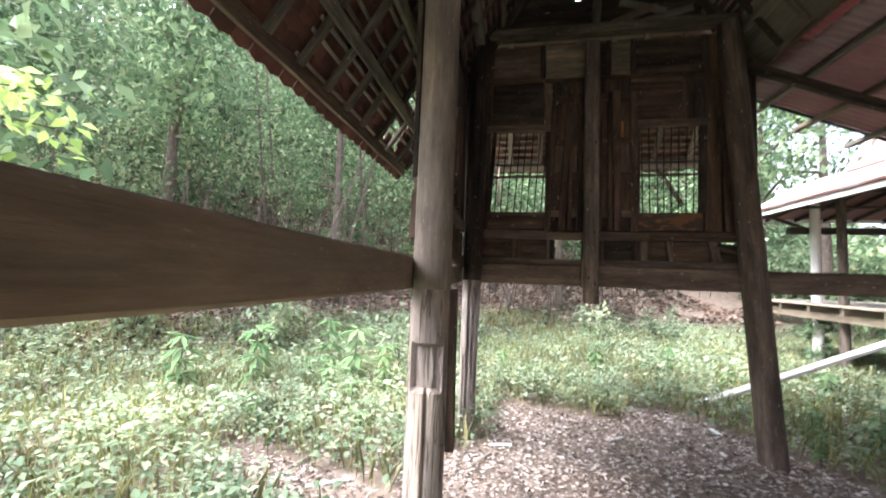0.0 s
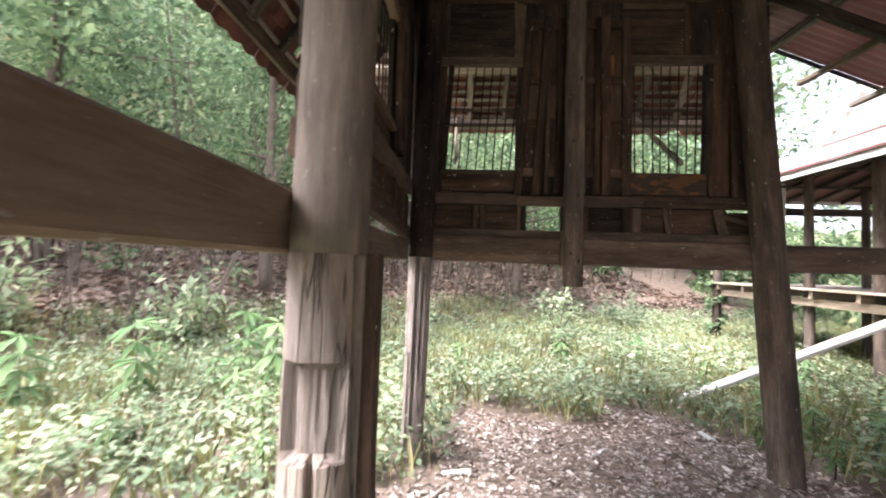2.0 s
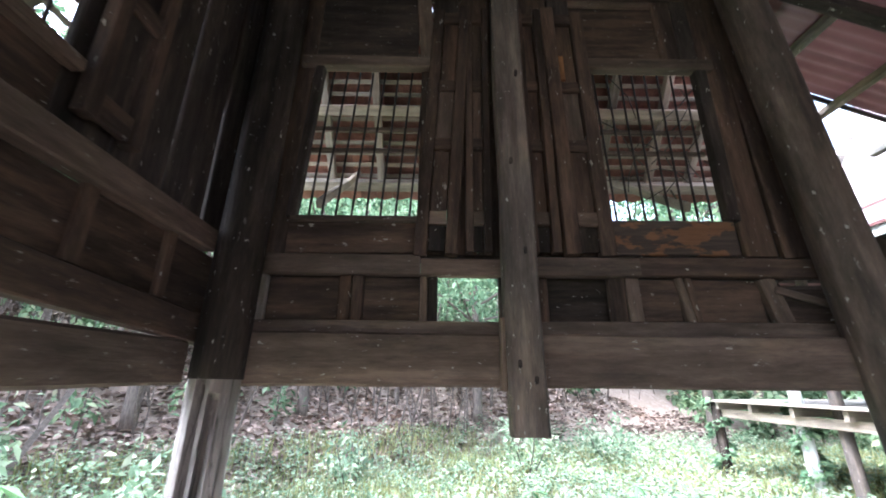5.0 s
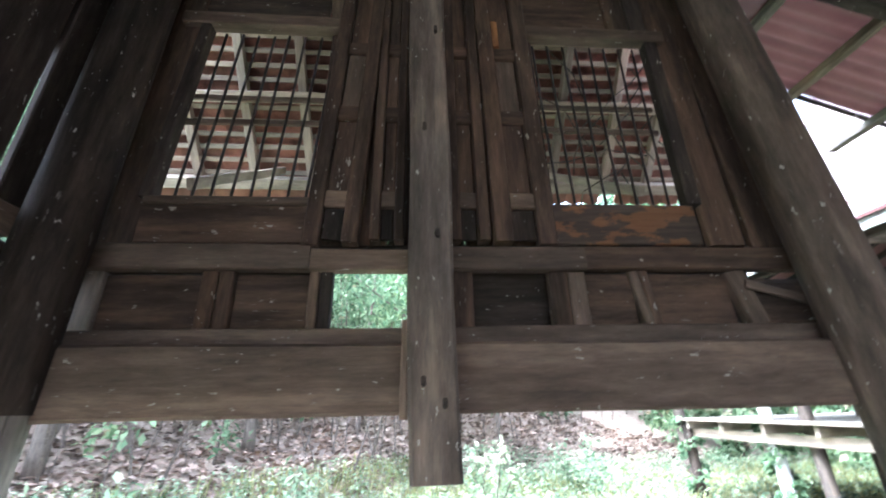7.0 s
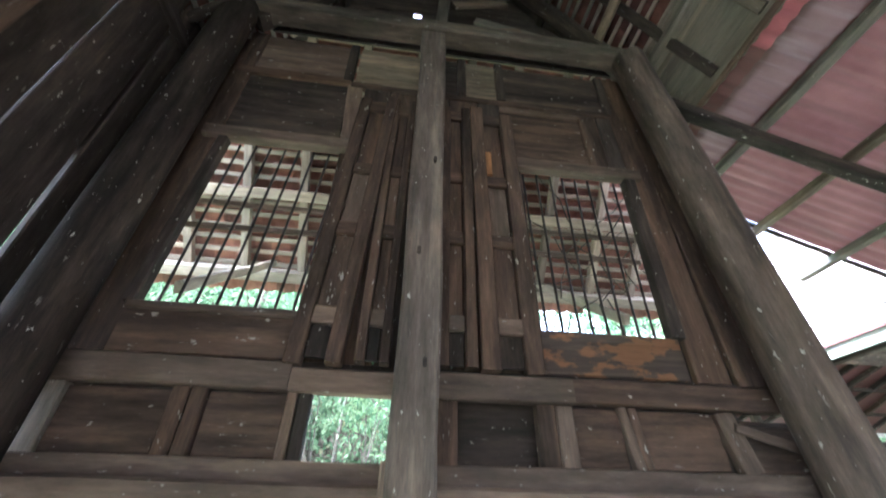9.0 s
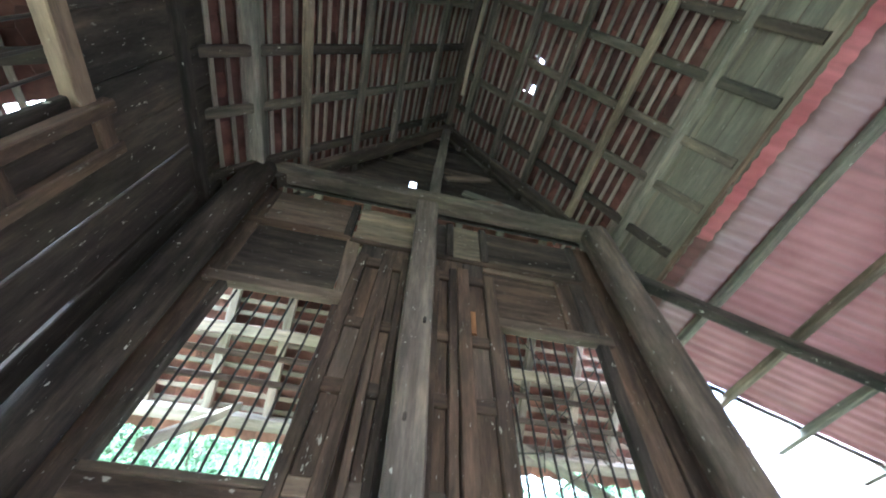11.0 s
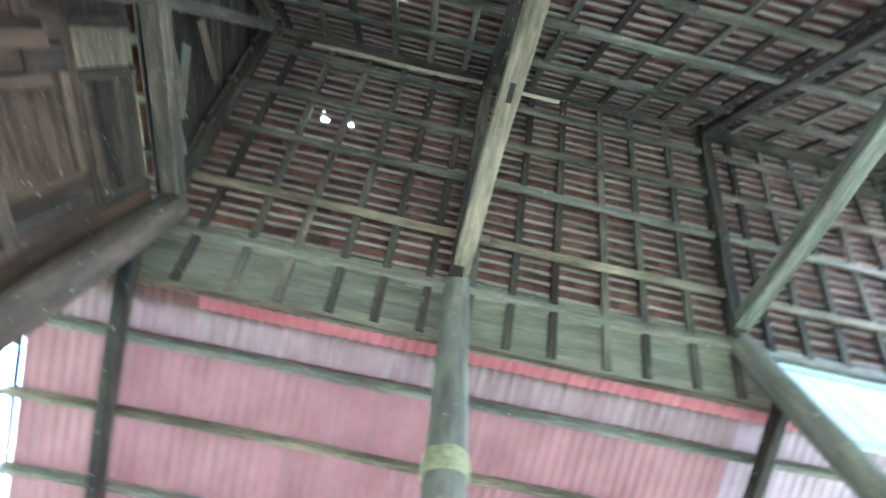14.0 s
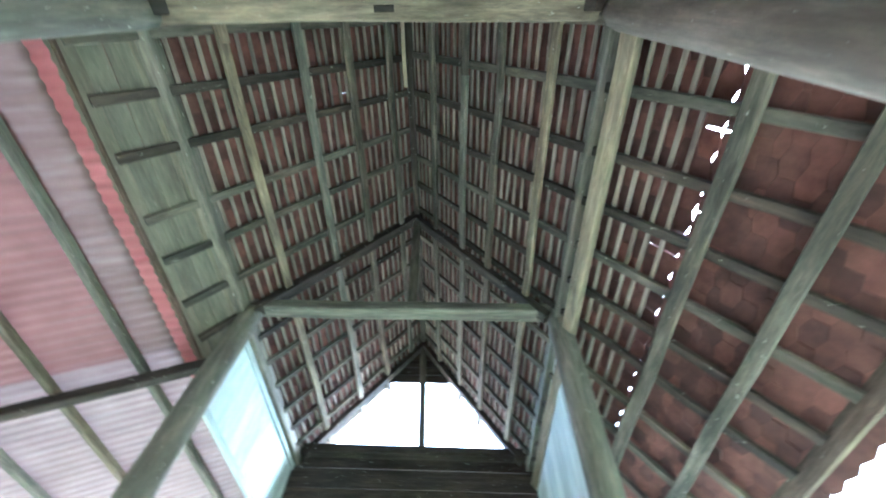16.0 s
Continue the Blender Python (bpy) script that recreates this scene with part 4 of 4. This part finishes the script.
    for far in (False, True):
        bar("brace", (pav_x(5.0, far), y, 2.75), (pav_x(4.15, far), y, 3.06), 0.05, 0.06, WOOD_BLACK, pav, seg=2)
for x in (5.0, 8.6):
    bar("wall_plate", (x, -4.9, 3.30), (x, 8.3, 3.30), 0.10, 0.14, WOOD_BLACK, pav)
# steep upper roof, run on unseen to y -4.9 as well
for k in range(62):
    ya, far = -4.92 + (k // 2) * 0.392, k % 2 == 1
    pts = []
    for i in range(9):
        f = i / 8
        x, z = 4.60 + 2.0 * f, 3.52 + 3.05 * (0.85 * f + 0.15 * f * f)
        pts += [(pav_x(x, far), ya, z), (pav_x(x, far), ya + 0.388, z), (pav_x(x + 0.03, far), ya + 0.388, z - 0.03), (pav_x(x + 0.03, far), ya, z - 0.03)]
    fs_ = []
    for i in range(8):
        a_ = 4 * i
        fs_ += [(a_, a_ + 1, a_ + 5, a_ + 4), (a_ + 1, a_ + 2, a_ + 6, a_ + 5), (a_ + 2, a_ + 3, a_ + 7, a_ + 6), (a_ + 3, a_, a_ + 4, a_ + 7)]
    me_ = bpy.data.meshes.new("upper_roof")
    me_.from_pydata(pts, [], fs_)
    place("upper_roof", me_, TIN, pav)
for far in (False, True):
    bar("verge_board", (pav_x(4.56, far), 7.26, 3.50), (pav_x(6.58, far), 7.26, 6.50), 0.05, 0.10, TIN, pav, (0, -1, 0))
    bar("upper_eave_board", (pav_x(4.57, far), -4.9, 3.50), (pav_x(4.57, far), 7.25, 3.50), 0.03, 0.08, RED_DULL, pav)
# boarded gable below the verge
for i in range(9):
    z = 3.62 + i * 0.30
    w_half = max(0.12, (6.45 - z) / 1.5)
    bar("gable_board", (PAV_MID - w_half, 7.20, z), (PAV_MID + w_half, 7.20, z), 0.02, 0.30, WOOD_GREY, pav, seg=2)
east_blocker = thing("wall_east", (5.15, -2.6, 0.0), "unseen plain board wall added to block light from the east", "wall", kind="structure")
for i in range(34):
    y = -6.0 + i * 0.205
    plank_side("board", y, y + 0.2, -0.05, 3.30, 5.15 + 0.008 * RNG.random(), 0.03, WOOD_DIM, east_blocker, 'z')
ramp = thing("leaning_plank", (1.75, 5.75, 0.0), "long white painted plank leaning on the pavilion deck", "plank")
bar("board", (1.75, 5.76, 0.04), (4.74, 5.62, 1.38), 0.16, 0.04, WHITE_PAINT, ramp, (0, 0, 1), 0.004)


# ---- plants and litter ----
def unit(n):
    v = NPR.normal(size=(n, 3))
    return v / np.linalg.norm(v, axis=1)[:, None]


def in_clear(x, y):
    """Bare ground: under the house and the trodden path."""
    house = ((x - 0.3) / 1.75) ** 2 + ((y - 3.0) / 2.35) ** 2 < 1 + 0.3 * np.sin(x * 3 + y * 2)
    path = np.abs(y - (2.3 - 0.40 * (x + 1.2))) < 0.20 + 0.14 * np.sin(x * 2.1)
    path &= (x < -0.9) & (x > -3.4)
    return house | path


def weeds():
    n = 40000
    x = NPR.uniform(-11, 13, n)
    y = NPR.uniform(-7, 15, n)
    keep = ~in_clear(x, y) & (bank(x, y) < 0.5)
    near = np.hypot(x + 0.5, y - 2)
    keep &= NPR.random(n) < np.clip(1.25 - near / 20, 0.4, 1)
    lush = 0.5 + 0.5 * np.sin(x * 0.9 + 1.3 * np.sin(y * 0.7)) * np.cos(y * 0.8)
    keep &= NPR.random(n) < 0.6 + 0.4 * lush
    x, y, lush = x[keep], y[keep], lush[keep]
    n = len(x)
    hgt = NPR.uniform(0.12, 0.30, n) + 0.28 * lush * NPR.random(n)
    per = 13
    c = np.repeat(np.stack([x, y, height(x, y)], 1), per, 0)
    h = np.repeat(hgt, per)
    f = NPR.uniform(0.25, 1.0, n * per)
    a = NPR.uniform(0, 6.283, n * per)
    out = NPR.uniform(0.01, 0.10, n * per)
    c[:, 0] += np.cos(a) * out
    c[:, 1] += np.sin(a) * out
    c[:, 2] += h * f
    d = np.stack([np.cos(a), np.sin(a), NPR.uniform(-0.5, 0.7, n * per)], 1)
    up = np.tile([0.0, 0, 1], (n * per, 1)) + NPR.normal(size=(n * per, 3)) * 0.3
    L = NPR.uniform(0.035, 0.105, n * per)
    me = leaf_mesh("weeds", c, d, up, L, L * NPR.uniform(0.4, 0.65, n * per))
    tagged(place("weeds", me, LEAF_WEED, None), "knee-high pale green leafy weeds round the house", "weeds", kind="stuff")
    # stems and grass
    k = 60000
    x = NPR.uniform(-10, 11, k)
    y = NPR.uniform(-1, 13, k)
    keep = ~in_clear(x, y) & (bank(x, y) < 0.5)
    x, y = x[keep], y[keep]
    k = len(x)
    c = np.stack([x, y, height(x, y)], 1)
    d = np.stack([NPR.normal(size=k) * 0.3, NPR.normal(size=k) * 0.3, np.ones(k)], 1)
    L = NPR.uniform(0.12, 0.42, k)
    me = leaf_mesh("grass", c, d, unit(k), L, np.full(k, 0.008))
    tagged(place("grass", me, GRASS, None), "thin yellowish grass stems among the weeds", "grass", kind="stuff")


def litter():
    n = 150000
    x = NPR.uniform(-5, 5, n)
    y = NPR.uniform(-1.2, 9, n)
    p = np.where(in_clear(x, y), 1.0, 0.15)
    keep = NPR.random(n) < p
    x, y = x[keep], y[keep]
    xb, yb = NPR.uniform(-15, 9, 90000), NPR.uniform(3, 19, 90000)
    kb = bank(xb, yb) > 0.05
    n = len(x)
    a = NPR.uniform(0, 6.283, n)
    c = np.stack([x, y, height(x, y) + NPR.uniform(0.004, 0.03, n)], 1)
    d = np.stack([np.cos(a), np.sin(a), NPR.uniform(-0.15, 0.35, n)], 1)
    up = np.tile([0.0, 0, 1], (n, 1)) + NPR.normal(size=(n, 3)) * 0.4
    L = NPR.uniform(0.018, 0.068, n)
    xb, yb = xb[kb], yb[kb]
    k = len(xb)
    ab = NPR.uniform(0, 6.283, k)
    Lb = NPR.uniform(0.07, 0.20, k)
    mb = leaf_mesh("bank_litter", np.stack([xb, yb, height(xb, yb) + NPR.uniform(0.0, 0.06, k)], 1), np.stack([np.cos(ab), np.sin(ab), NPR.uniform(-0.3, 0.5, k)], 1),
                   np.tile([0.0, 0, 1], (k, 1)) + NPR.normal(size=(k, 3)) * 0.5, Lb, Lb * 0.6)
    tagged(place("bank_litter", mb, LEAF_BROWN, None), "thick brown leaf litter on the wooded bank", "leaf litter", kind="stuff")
    me = leaf_mesh("leaf_litter", c, d, up, L, L * NPR.uniform(0.35, 0.6, n))
    tagged(place("leaf_litter", me, LEAF_DRY, None), "dry brown and pale fallen leaves on the soil", "leaf litter", kind="stuff")


def tree(label, x, y, hgt, r, spread, leaves, lsize, low=0.35, lean_=(0, 0), mat=LEAF_TREE):
    z = float(height(x, y)) - 0.1
    rg = random.Random(int(x * 100 + y * 10))
    e = thing("tree", (x, y, z), label, "tree")
    top = Vector((x + lean_[0], y + lean_[1], z + hgt))
    base = Vector((x, y, z))
    trunk = round_log("trunk", base, top, r, r * 0.3, BARK, e, n=10, rings=18, rough=0.14)
    tips = []
    for i in range(rg.randint(9, 13)):
        f = low + (1 - low) * rg.random()
        p = base.lerp(top, f)
        a = rg.uniform(0, 6.283)
        ln = spread * rg.uniform(0.5, 1.0) * (1.15 - 0.5 * f)
        q = p + Vector((math.cos(a) * ln, math.sin(a) * ln, ln * rg.uniform(0.1, 0.7)))
        round_log("limb", p, q, r * 0.32, r * 0.08, BARK, trunk, n=7, rings=6, rough=0.15)
        tips += [p.lerp(q, k) for k in (0.45, 0.7, 0.85, 1.0, 1.1)]
    tips.append(top)
    t = np.array([tuple(v) for v in tips])
    k = leaves
    # several leaves share a twig, so that the crown breaks into clumps
    tw = k // 9 + 1
    off = NPR.normal(size=(tw, 3)) * np.array([0.42, 0.42, 0.28]) * spread * 0.42
    twp = t[NPR.integers(0, len(t), tw)] + off
    ti = NPR.integers(0, tw, k)
    c = twp[ti] + NPR.normal(size=(k, 3)) * lsize * 1.3
    d = unit(k) + np.array([0, 0, -0.35])
    up = np.tile([0.0, 0, 1], (k, 1)) + NPR.normal(size=(k, 3)) * 0.5
    L = NPR.uniform(0.6, 1.3, k) * lsize
    place("crown", leaf_mesh("crown", c, d, up, L, L * NPR.uniform(0.4, 0.6, k)), mat, e)


def woodland():
    """Distant scrub and woods on the bank, too many to count."""
    cs = []
    n = 5600
    x = NPR.uniform(-32, 30, n)
    y = NPR.uniform(3, 44, n)
    nn = -0.66 * (x + 2.9) + 0.75 * (y - 9.1)
    keep = (nn > 0.9) & (NPR.random(n) < np.clip(0.25 + nn * 0.12, 0, 1)) & ~((np.abs(x - (3.0 + (y - 9) * 0.42)) < 1.2) & (y < 19))
    right = ((x > 8.5) & (y > 5)) | (y > 24)
    nn = np.where(right & (nn < 4), np.clip(np.hypot(x - 3, y - 5) - 5.5, 1.2, 9), nn)
    keep |= right & ~((np.abs(x - (3.0 + (y - 9) * 0.42)) < 1.2) & (y < 19))
    x, y, nn = x[keep], y[keep], nn[keep]
    n = len(x)
    tall = np.where(NPR.random(n) < np.where(nn < 4, 0.30, 0.0), 9.0, np.clip(nn * 0.62 + 0.5, 0.35, 9.0)) * NPR.uniform(0.12, 1.15, n)
    # a gap in the woods beyond the pavilion
    gap = (x > -0.76 + 0.52 * y) & (x < -0.76 + 1.15 * y)
    tall = np.where(gap, tall * 0.33, tall)
    per = 70
    z0 = height(x, y)
    g = NPR.normal(size=(n, per, 3)) * np.array([0.6, 0.6, 0.5])
    c = np.stack([x, y, z0 + tall], 1)[:, None, :] + g * np.clip(tall * 0.26, 0.28, 1.3)[:, None, None]
    c = c.reshape(-1, 3)
    k = len(c)
    L = NPR.uniform(0.10, 0.26, k) * np.clip(np.hypot(c[:, 0], c[:, 1]) / 14, 0.6, 2.0)
    m2 = 5200
    x2, y2 = NPR.uniform(-40, 30, m2), NPR.uniform(2, 46, m2)
    n2 = -0.66 * (x2 + 2.9) + 0.75 * (y2 - 9.1)
    k2 = (n2 > 3.0) & ~((np.abs(x2 - (3.0 + (y2 - 9) * 0.42)) < 1.2) & (y2 < 19))
    x2, y2 = x2[k2], y2[k2]
    t2 = NPR.uniform(0.2, 3.4, len(x2))
    g2 = NPR.normal(size=(len(x2), 45, 3)) * np.array([0.8, 0.8, 0.6])
    c2 = (np.stack([x2, y2, height(x2, y2) + t2], 1)[:, None, :] + g2 * 0.8).reshape(-1, 3)
    c = np.concatenate([c, c2])
    k = len(c)
    L = NPR.uniform(0.10, 0.26, k) * np.clip(np.hypot(c[:, 0], c[:, 1]) / 14, 0.6, 2.2)
    me = leaf_mesh("woods", c, unit(k) + np.array([0, 0, -0.3]), np.tile([0.0, 0, 1], (k, 1)) + NPR.normal(size=(k, 3)) * 0.6, L, L * 0.55)
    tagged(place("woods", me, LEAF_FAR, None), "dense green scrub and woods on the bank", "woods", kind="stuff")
    # bare sticks and thin trunks
    k = 1700
    x = NPR.uniform(-18, 12, k)
    y = NPR.uniform(4, 22, k)
    nn = -0.66 * (x + 2.9) + 0.75 * (y - 9.1)
    keep = nn > 0.8
    x, y = x[keep], y[keep]
    vs, fs = [], []
    for a, b in zip(x, y):
        z = float(height(a, b)) - 0.05
        h = NPR.uniform(0.7, 3.6) if NPR.random() < 0.96 else NPR.uniform(4, 7)
        dx, dy = NPR.normal(size=2) * 0.16 * h
        r = NPR.uniform(0.008, 0.030) if h < 4 else NPR.uniform(0.03, 0.07)
        k0 = len(vs)
        for j in range(4):
            an = j * 1.5708
            vs.append((a + math.cos(an) * r, b + math.sin(an) * r, z))
        for j in range(4):
            an = j * 1.5708
            vs.append((a + dx + math.cos(an) * r * .4, b + dy + math.sin(an) * r * .4, z + h))
        fs += [(k0 + j, k0 + (j + 1) % 4, k0 + 4 + (j + 1) % 4, k0 + 4 + j) for j in range(4)]
    me = bpy.data.meshes.new("undergrowth")
    me.from_pydata(vs, [], fs)
    tagged(place("undergrowth", me, BARK, None), "thin bare stems and dead sticks on the bank", "undergrowth", kind="stuff")


weeds()
litter()
woodland()
for spec in (("tall slender tree with a sparse green crown", -5.4, 9.6, 7.5, 0.13, 2.4, 3600, 0.17),
             ("leaning tree with light green hanging foliage", -3.2, 11.6, 6.5, 0.12, 2.3, 3600, 0.17),
             ("broad green tree on the bank", -9.0, 8.0, 8.0, 0.16, 3.0, 4200, 0.19),
             ("green tree with drooping leafy branches", -11.5, 4.8, 8.0, 0.16, 3.0, 4000, 0.19),
             ("bright green tree behind the gable", 0.8, 14.0, 7.0, 0.14, 2.8, 4000, 0.19),
             ("green tree beside the clearing", 4.0, 19.5, 8.0, 0.16, 3.2, 4200, 0.22),
             ("spreading tree with bare lower limbs behind the pavilion", 9.5, 15.0, 9.0, 0.20, 4.0, 4500, 0.24),
             ("spreading tree beyond the pavilion roof", 13.0, 9.5, 8.5, 0.18, 3.8, 11000, 0.25),
             ("tree with drooping pale foliage behind the house", 6.3, 12.6, 7.0, 0.13, 2.6, 3000, 0.20)):
    tree(*spec)
# bushes at the foot of the bank
for x, y, s in ((-3.4, 7.6, 0.9), (-5.6, 7.0, 1.0), (-1.7, 9.4, 0.7), (-2.6, 6.4, 0.6), (1.2, 9.8, 0.8), (-7.6, 6.0, 1.1), (3.2, 11.5, 0.8), (5.4, 6.0, 0.5)):
    z = float(height(x, y)) - 0.03
    e = thing("bush", (x, y, z), "small leafy green bush at the foot of the bank", "bush", "bushes on the bank")
    rg = random.Random(int(x * 31 + y * 7))
    tips = []
    for i in range(7):
        a = rg.uniform(0, 6.283)
        q = Vector((x + math.cos(a) * s * 0.5, y + math.sin(a) * s * 0.5, z + s * rg.uniform(0.6, 1.25)))
        round_log("stem", (x, y, z), q, 0.014, 0.006, BARK, e, n=6, rings=5)
        tips += [Vector((x, y, z)).lerp(q, k) for k in (0.4, 0.75, 1.0)]
    t = np.array([tuple(v) for v in tips])
    k = 380
    c = t[NPR.integers(0, len(t), k)] + NPR.normal(size=(k, 3)) * 0.13 * s
    L = NPR.uniform(0.09, 0.22, k) * s
    me = leaf_mesh("foliage", c, unit(k) + np.array([0, 0, 0.1]), np.tile([0.0, 0, 1], (k, 1)) + NPR.normal(size=(k, 3)) * 0.4, L, L * 0.45)
    place("foliage", me, LEAF_WEED, e)
# sapling that leans in over the path
e = thing("sapling", (-3.7, 0.5, -0.05), "slender sapling with large light green leaves", "tree")
top_ = Vector((-3.35, 0.75, 3.0))
stem_ = round_log("stem", (-3.7, 0.5, -0.05), top_, 0.03, 0.012, BARK, e, n=8, rings=10)
tips = []
for q in ((-2.72, 1.16, 2.22), (-2.80, 1.05, 1.98), (-2.85, 1.20, 2.42), (-3.0, 0.4, 2.7), (-3.9, 1.2, 2.9), (-3.5, 1.5, 2.6)):
    p_ = Vector((-3.7, 0.5, -0.05)).lerp(top_, 0.78)
    round_log("limb", p_, q, 0.009, 0.004, BARK, stem_, n=6, rings=5)
    tips += [p_.lerp(Vector(q), f) for f in (0.5, 0.7, 0.85, 1.0)]
t = np.array([tuple(v) for v in tips])
k = 330
c = t[NPR.integers(0, len(t), k)] + NPR.normal(size=(k, 3)) * 0.06
L = NPR.uniform(0.05, 0.095, k)
place("foliage", leaf_mesh("foliage", c, unit(k) + np.array([0, 0, -0.5]), np.tile([0.0, 0, 1], (k, 1)) + NPR.normal(size=(k, 3)) * 0.4, L, L * 0.6), LEAF_LIME, e)
# young broad-leaved plants among the weeds
for x, y, s in ((-2.6, 4.3, 0.40), (-3.6, 5.2, 0.5), (2.3, 5.2, 0.42), (2.9, 4.6, 0.5), (3.4, 3.9, 0.45), (-4.6, 5.6, 0.55), (0.7, 7.2, 0.6), (2.0, 7.6, 0.55), (-0.9, 6.6, 0.45), (-1.9, 5.4, 0.4), (3.6, 6.3, 0.5), (2.1, 4.2, 0.35), (2.5, 3.7, 0.4), (2.05, 3.3, 0.3), (2.7, 5.2, 0.4), (3.1, 3.3, 0.45), (2.4, 4.75, 0.38), (3.6, 4.6, 0.5), (1.9, 4.75, 0.3), (2.2, 6.1, 0.45), (-2.2, 3.6, 0.35), (-3.0, 4.6, 0.5), (-3.4, 3.7, 0.4), (-3.0, 5.3, 0.85), (-2.45, 5.1, 0.7), (-4.1, 4.7, 0.9), (-3.7, 5.9, 0.9), (-4.9, 4.3, 0.8)):
    z = float(height(x, y)) - 0.02
    e = thing("seedling", (x, y, z), "young plant with a fan of long green leaflets", "plant", "broad-leaved seedlings in the yard")
    rg = random.Random(int(x * 53 + y * 17))
    top = Vector((x + rg.uniform(-.05, .05), y + rg.uniform(-.05, .05), z + s))
    round_log("stem", (x, y, z), top, 0.007, 0.004, BARK, e, n=6, rings=4)
    for k in range(4):
        f = top.lerp(Vector((x, y, z)), 0.2 * k)
        a0, m = rg.uniform(0, 6.28), 7
        aa = a0 + np.linspace(-2.2, 2.2, m)
        c = np.tile(np.array(f), (m, 1))
        d = np.stack([np.cos(aa), np.sin(aa), np.array([rg.uniform(-0.75, 0.25) for _ in range(m)]) - 0.12 * k], 1)
        L = np.full(m, 0.16) * rg.uniform(0.8, 1.25) * (s / 0.45)
        place("leaf_fan", leaf_mesh("leaf_fan", c, d, np.tile([0.0, 0, 1], (m, 1)), L, L * 0.26), LEAF_BROAD, e)
# scraps of wood and sticks on the bare ground
for i, (x, y, ln, a, w) in enumerate(((-0.86, 3.92, 0.22, 10, 0.045), (-1.02, 3.55, 0.30, 60, 0.03), (-0.75, 3.45, 0.14, 120, 0.03), (0.35, 4.4, 0.2, 40, 0.03), (1.25, 4.7, 0.12, 80, 0.04),
                                      (0.9, 3.6, 0.18, 15, 0.025), (-2.2, 2.9, 0.34, 25, 0.03), (-2.6, 3.2, 0.26, 70, 0.03), (-0.1, 4.7, 0.15, 140, 0.03), (1.5, 4.85, 0.16, 100, 0.05))):
    z = float(height(x, y)) + 0.015
    e = thing("wood_scrap", (x, y, z - 0.015), "broken pale scrap of wood lying on the leaf litter", "wood scrap", "wood scraps on the ground")
    dx, dy = math.cos(radians(a)) * ln / 2, math.sin(radians(a)) * ln / 2
    bar("splinter", (x - dx, y - dy, z), (x + dx, y + dy, z + 0.012), w, 0.02, WOOD_PALE if i % 3 == 0 else WOOD_POST, e, seg=3, warp=0.01)
for i, (x, y, ln, a) in enumerate(((-1.5, 2.7, 0.6, 15), (-0.9, 4.3, 0.45, 50), (0.2, 4.0, 0.5, 160), (1.0, 4.3, 0.55, 110), (-2.9, 2.6, 0.5, 35), (0.6, 5.1, 0.6, 5), (-3.3, 3.6, 0.7, 150), (1.6, 3.4, 0.5, 75))):
    z = float(height(x, y)) + 0.012
    e = thing("stick", (x, y, z - 0.012), "thin dry fallen stick on the leaf litter", "stick", "sticks on the ground")
    dx, dy = math.cos(radians(a)) * ln / 2, math.sin(radians(a)) * ln / 2
    round_log("twig", (x - dx, y - dy, z), (x + dx * 0.1, y + dy * 0.1 + 0.03, z + 0.02), 0.008, 0.006, BARK, e, n=6, rings=4)
    round_log("twig", (x + dx * 0.1, y + dy * 0.1 + 0.03, z + 0.02), (x + dx, y + dy, z), 0.006, 0.003, BARK, e, n=6, rings=4)
# creeper that climbs the pavilion's corner posts
for x, y in ((4.78, 10.12), (5.0, 8.6)):
    e = thing("climbing_vine", (x, y, 0.05), "leafy green vine climbing a pavilion post", "vine", "vines on the pavilion posts")
    k = 420
    t_ = NPR.random(k)
    a = t_ * 16 + NPR.normal(size=k) * 0.7
    c = np.stack([x + np.cos(a) * 0.12, y + np.sin(a) * 0.12, 0.1 + t_ * 1.25], 1)
    L = NPR.uniform(0.06, 0.13, k)
    place("foliage", leaf_mesh("foliage", c, np.stack([np.cos(a), np.sin(a), NPR.uniform(-.8, .3, k)], 1), np.tile([0.0, 0, 1], (k, 1)) + NPR.normal(size=(k, 3)) * 0.4, L, L * 0.7), LEAF_TREE, e)
    p = Vector((x + 0.1, y, 0.05))
    for i in range(8):
        q = Vector((x + math.cos(i * 1.9) * 0.1, y + math.sin(i * 1.9) * 0.1, 0.2 + i * 0.15))
        round_log("stem", p, q, 0.008, 0.007, BARK, e, n=5, rings=2)
        p = q
# the nearest branch by the yard's edge
tree("young tree with bright yellow-green leaves beside the house", -4.75, 1.75, 3.3, 0.04, 0.95, 620, 0.17, 0.62)

# dead creeper caught behind the second window
creeper = thing("dry_creeper", (0.98, 4.32, 2.5), "tangle of dry grey creeper stems behind the window bars", "creeper")
rg = random.Random(5)
for i in range(16):
    p = Vector((rg.uniform(0.75, 1.15), rg.uniform(4.29, 4.36), rg.uniform(2.45, 3.1)))
    d = Vector((rg.uniform(-1, 1), rg.uniform(-.1, .1), rg.uniform(-1, 1))).normalized()
    for k in range(3):
        q = p + d * rg.uniform(0.08, 0.2)
        round_log("stem", p, q, 0.004, 0.003, WOOD_ROOF, creeper, n=5, rings=2, rough=0.1)
        p = q
        d = (d + Vector((rg.uniform(-1, 1), rg.uniform(-.1, .1), rg.uniform(-1, 1))) * 0.8).normalized()

# ---- loose pieces, last ----
lay_tiles(1, (1.0, 2.2, 2.2, 3.9))
lay_tiles(-1, (9, 9, 9, 9))
lay_skirt()
